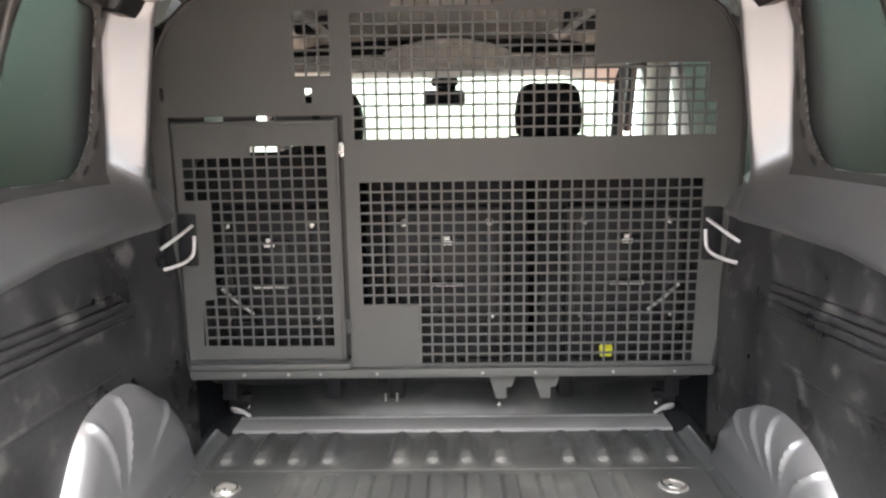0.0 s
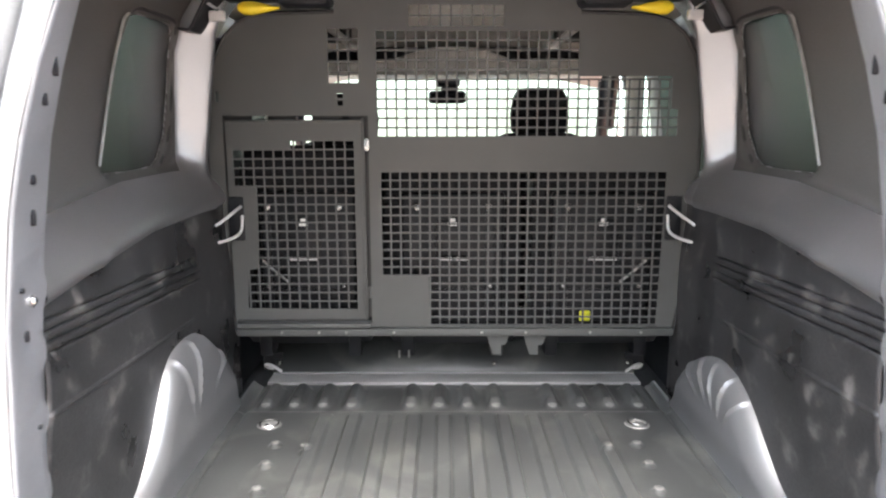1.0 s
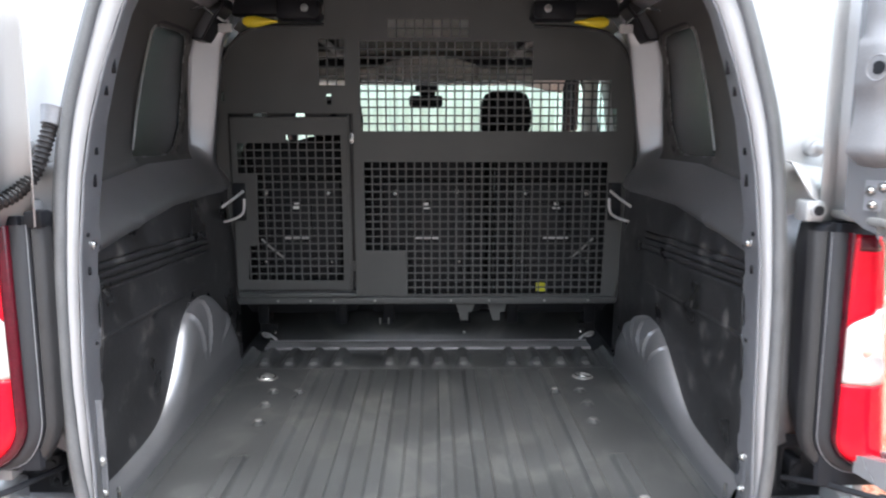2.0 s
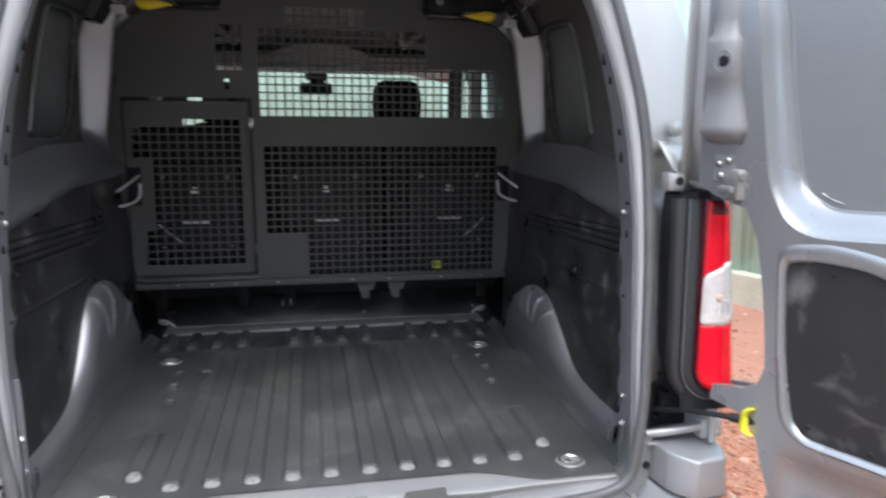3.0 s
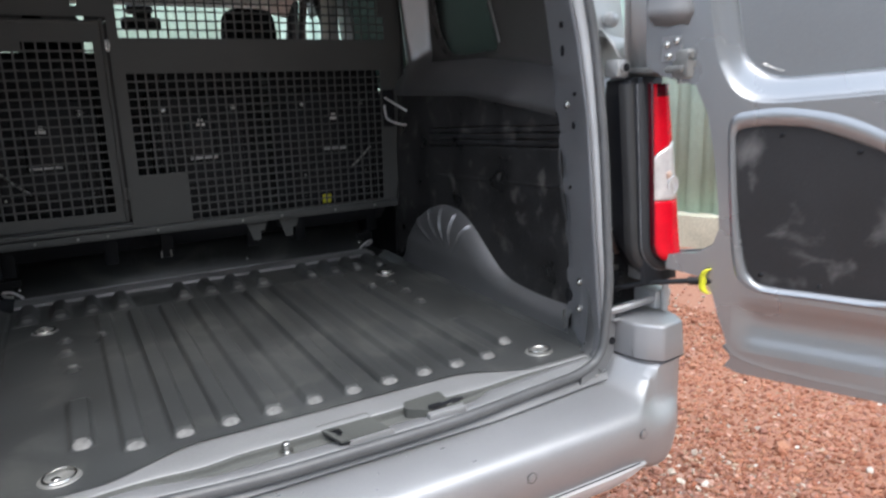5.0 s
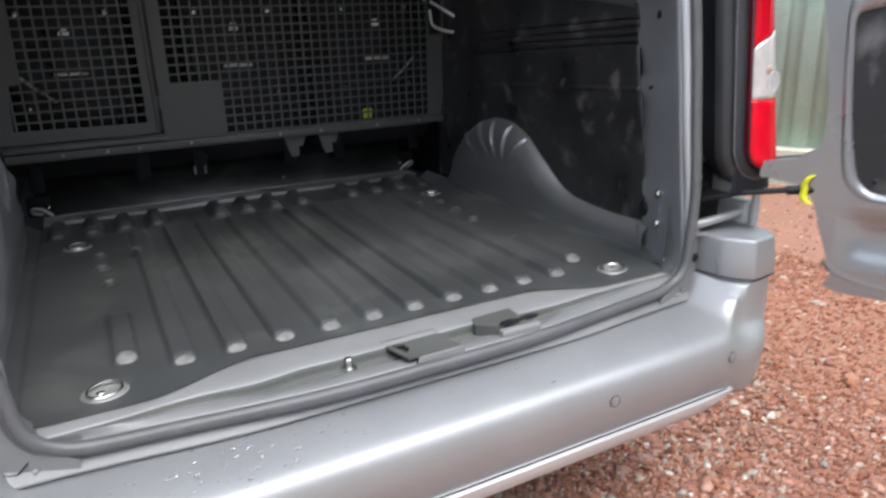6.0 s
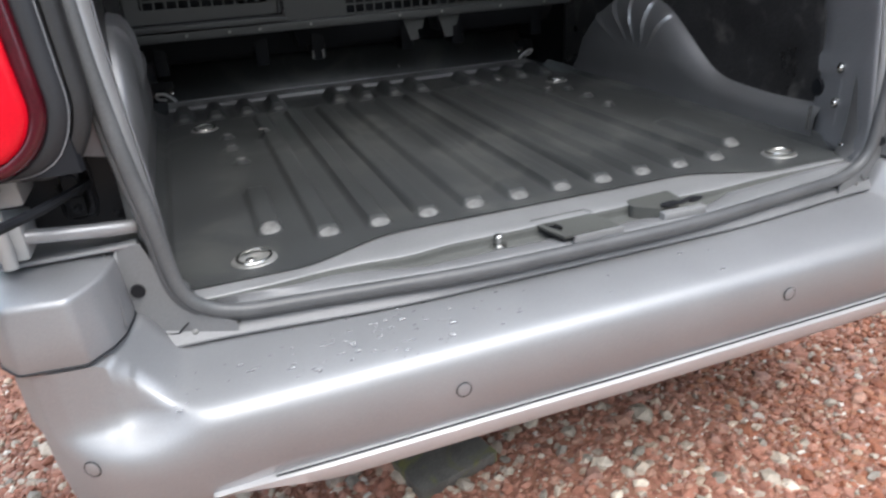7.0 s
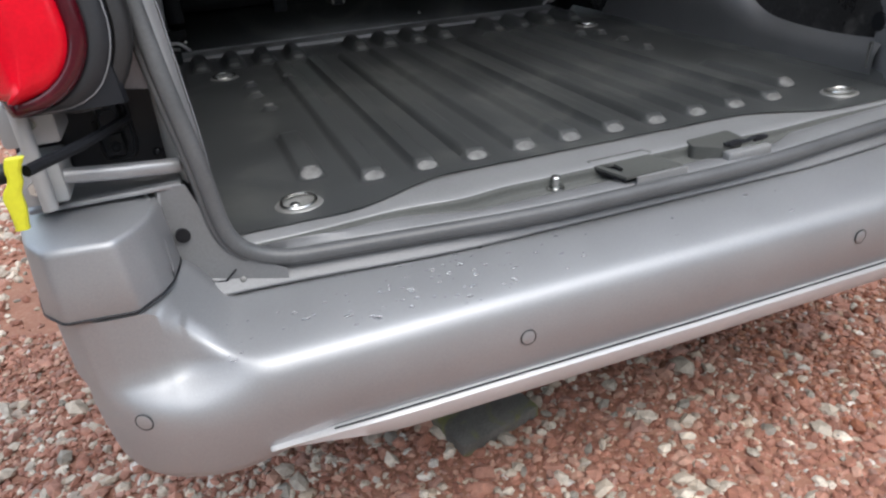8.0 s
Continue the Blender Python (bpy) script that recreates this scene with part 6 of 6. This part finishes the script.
part("hatch_fold", merged(box(-0.264, -0.2555, P_Y - 0.013, P_Y - 0.0045, 0.846, 1.434, 0.002), box(-0.648, -0.265, P_Y - 0.011, P_Y - 0.0045, 1.420, 1.429, 0.002)), COAT, hatch)
for z in (1.36, 0.93):
    part("hatch_hinge", merged(box(-0.258, -0.243, P_Y - 0.010, P_Y - 0.005, z - 0.016, z + 0.016, 0.002), cyl((-0.249, P_Y - 0.010, z - 0.018), (-0.249, P_Y - 0.010, z + 0.018), 0.0032, n=10)), ZINC if z > 1.2 else COAT, hatch, "small steel hinge")
part("foot_rail", merged(box(-0.645, 0.645, P_Y - 0.022, P_Y - 0.0005, 0.799, 0.822, 0.004), box(-0.64, -0.245, P_Y - 0.030, P_Y - 0.001, 0.826, 0.840, 0.003)), COAT, partition, "folded foot of the partition")
for x0, x1 in ((0.095, 0.165), (0.205, 0.275)):
    part("foot_bracket", plate([(x0, 0.80), (x0 + 0.02, 0.735), (x0 + 0.045, 0.735), (x0 + 0.045, 0.765), (x1 - 0.012, 0.765), (x1, 0.80)], [], upright, 0.004), COAT, partition, "stepped steel foot bracket", 0)
for x in (-0.51, -0.40, -0.32, -0.18, 0.08, 0.21, 0.40, 0.55):
    part("bolt", dome((x, P_Y - 0.022, 0.811), 0.0042, 0.003, (0, -1, 0)), GREY_METAL, partition)
for x in (-0.17, -0.14):
    part("pin", cyl((x, P_Y + 0.06, 0.705), (x, P_Y + 0.06, 0.728), 0.003, n=8), GREY_METAL, partition)
for s in (-1, 1):
    pocket = part("catch_pocket", sided(box(0.607, 0.652, P_Y - 0.010, P_Y - 0.0035, 1.085, 1.212, 0.004), s), BLACK, partition, "black catch pocket")
    part("catch_rod", sided(tube(smooth_path([(0.612, P_Y - 0.016, 1.186), (0.640, P_Y - 0.05, 1.160), (0.668, P_Y - 0.075, 1.138)], 5), 0.0045, 8), s), WHITE_ROD, pocket, "bent pale steel catch rod")
    part("catch_rod", sided(tube(smooth_path([(0.610, P_Y - 0.014, 1.160), (0.612, P_Y - 0.022, 1.120), (0.622, P_Y - 0.040, 1.104), (0.645, P_Y - 0.06, 1.094), (0.665, P_Y - 0.075, 1.090)], 5), 0.0045, 8), s), WHITE_ROD, pocket, "bent pale steel catch rod")

# ---------------------------------------------------------------- seats behind the partition
def bench_seat(at, label):
    seat = thing("rear_seat", at, label, "seat", "folding seats behind the partition")
    rows = []
    for z, y, w in ((0.02, 0.030, 0.19), (0.06, 0.012, 0.205), (0.20, 0.010, 0.21), (0.40, 0.018, 0.21), (0.55, 0.030, 0.205), (0.615, 0.042, 0.195), (0.635, 0.07, 0.175)):
        rows.append([(x * w, y + 0.02 * x ** 6, z) for x in (-1, -0.9, -0.5, 0, 0.5, 0.9, 1)] + [(x * w, y + 0.11, z) for x in (1, 0, -1)])
    back = part("backrest", loft(rows, True, True), FABRIC, seat, "black padded backrest", 50, local=True)
    part("back_panel", box(-0.155, 0.155, -0.004, 0.010, 0.10, 0.50, 0.010, 3), BLACK, seat, "hard black back panel", local=True)
    part("anchor_cover", box(-0.05, 0.05, -0.014, -0.002, 0.30, 0.42, 0.006), SHEEN_BLACK, seat, local=True)
    part("back_frame", merged(box(-0.13, -0.10, -0.012, -0.002, 0.14, 0.46, 0.004), box(0.10, 0.13, -0.012, -0.002, 0.14, 0.46, 0.004), box(-0.115, 0.115, -0.011, -0.002, 0.205, 0.225, 0.004)), SHEEN_BLACK, seat, local=True)
    part("label_plate", merged(box(-0.013, 0.013, -0.018, -0.014, 0.402, 0.412, 0.001), box(-0.008, 0.008, -0.018, -0.014, 0.414, 0.424, 0.001)), WHITE, seat, "small white anchor label", local=True)
    for x in (-0.115, 0.115):
        part("back_bolt", dome((x * 0.93, -0.013, 0.458), 0.011, 0.004, (0, -1, 0.3)), ZINC, seat, local=True)
        part("back_screw", dome((x, -0.012, 0.215), 0.006, 0.004, (0, -1, 0.3)), ZINC, seat, local=True)
    part("tether_bar", cyl((-0.042, -0.022, 0.302), (0.042, -0.022, 0.302), 0.005, n=10), WHITE_ROD, seat, "pale steel tether bar", local=True)
    for x in (-0.14, 0.14):
        part("seat_leg", box(x - 0.02, x + 0.02, 0.02, 0.10, -0.02, 0.10, 0.006), BLACK, seat, local=True)
    return seat


first = bench_seat((-0.005, 1.735, 0.715), "black folding seat back with a white anchor label")
copy_thing(first, Matrix.Translation((-0.452, 1.735, 0.715)))
copy_thing(first, Matrix.Translation((0.446, 1.735, 0.715)))
tag = thing("seat_tag", (0.396, 1.70, 0.826), "neon yellow pull tag below a seat", "tag")
part("tab", merged(box(0.380, 0.412, 1.700, 1.706, 0.826, 0.858, 0.003), box(0.388, 0.411, 1.694, 1.700, 0.843, 0.856, 0.002)), NEON, tag)
for s in (-1, 1):
    strap = thing("seat_strap", (s * 0.56, 1.71, 0.92), "thin pale diagonal strap beside a seat", "strap")
    part("webbing", sided(tube([(0.50, 1.712, 0.945), (0.535, 1.708, 0.975), (0.575, 1.704, 1.015)], 0.004, 6), s), GREY_METAL, strap)


def front_seat(at, label):
    seat = thing("front_seat", at, label, "seat", "front seats")
    rows = []
    for z, y, w in ((0.0, 0.0, 0.21), (0.1, -0.03, 0.235), (0.35, -0.06, 0.24), (0.55, -0.09, 0.225), (0.66, -0.10, 0.18), (0.68, -0.09, 0.12)):
        rows.append([(w * math.cos(a) * (1 - 0.15 * abs(math.sin(a))), y + 0.075 * math.sin(a), z) for a in [2 * math.pi * k / 20 for k in range(20)]])
    part("backrest", loft(rows, True, True), FABRIC, seat, "", 60, local=True)
    rows = []
    for z, w, t in ((0.675, 0.088, 0.035), (0.69, 0.104, 0.048), (0.75, 0.108, 0.055), (0.81, 0.100, 0.052), (0.836, 0.086, 0.042), (0.846, 0.06, 0.02)):
        rows.append([(math.copysign(w * abs(math.cos(a)) ** 0.5, math.cos(a)), -0.10 + math.copysign(t * abs(math.sin(a)) ** 0.5, math.sin(a)), z) for a in [2 * math.pi * k / 24 for k in range(24)]])
    part("headrest", loft(rows, True, True), FABRIC, seat, "black padded headrest", 60, local=True)
    part("cushion", box(-0.24, 0.24, 0.05, 0.55, -0.12, 0.04, 0.04, 3), FABRIC, seat, "", local=True)
    part("seat_base", box(-0.20, 0.20, 0.0, 0.50, -0.24, -0.12, 0.02), BLACK, seat, local=True)
    return seat


pass_seat = front_seat((0.325, 2.40, 0.70), "black front seat with a square headrest")
copy_thing(pass_seat, Matrix.Translation((-0.385, 2.40, 0.68)))
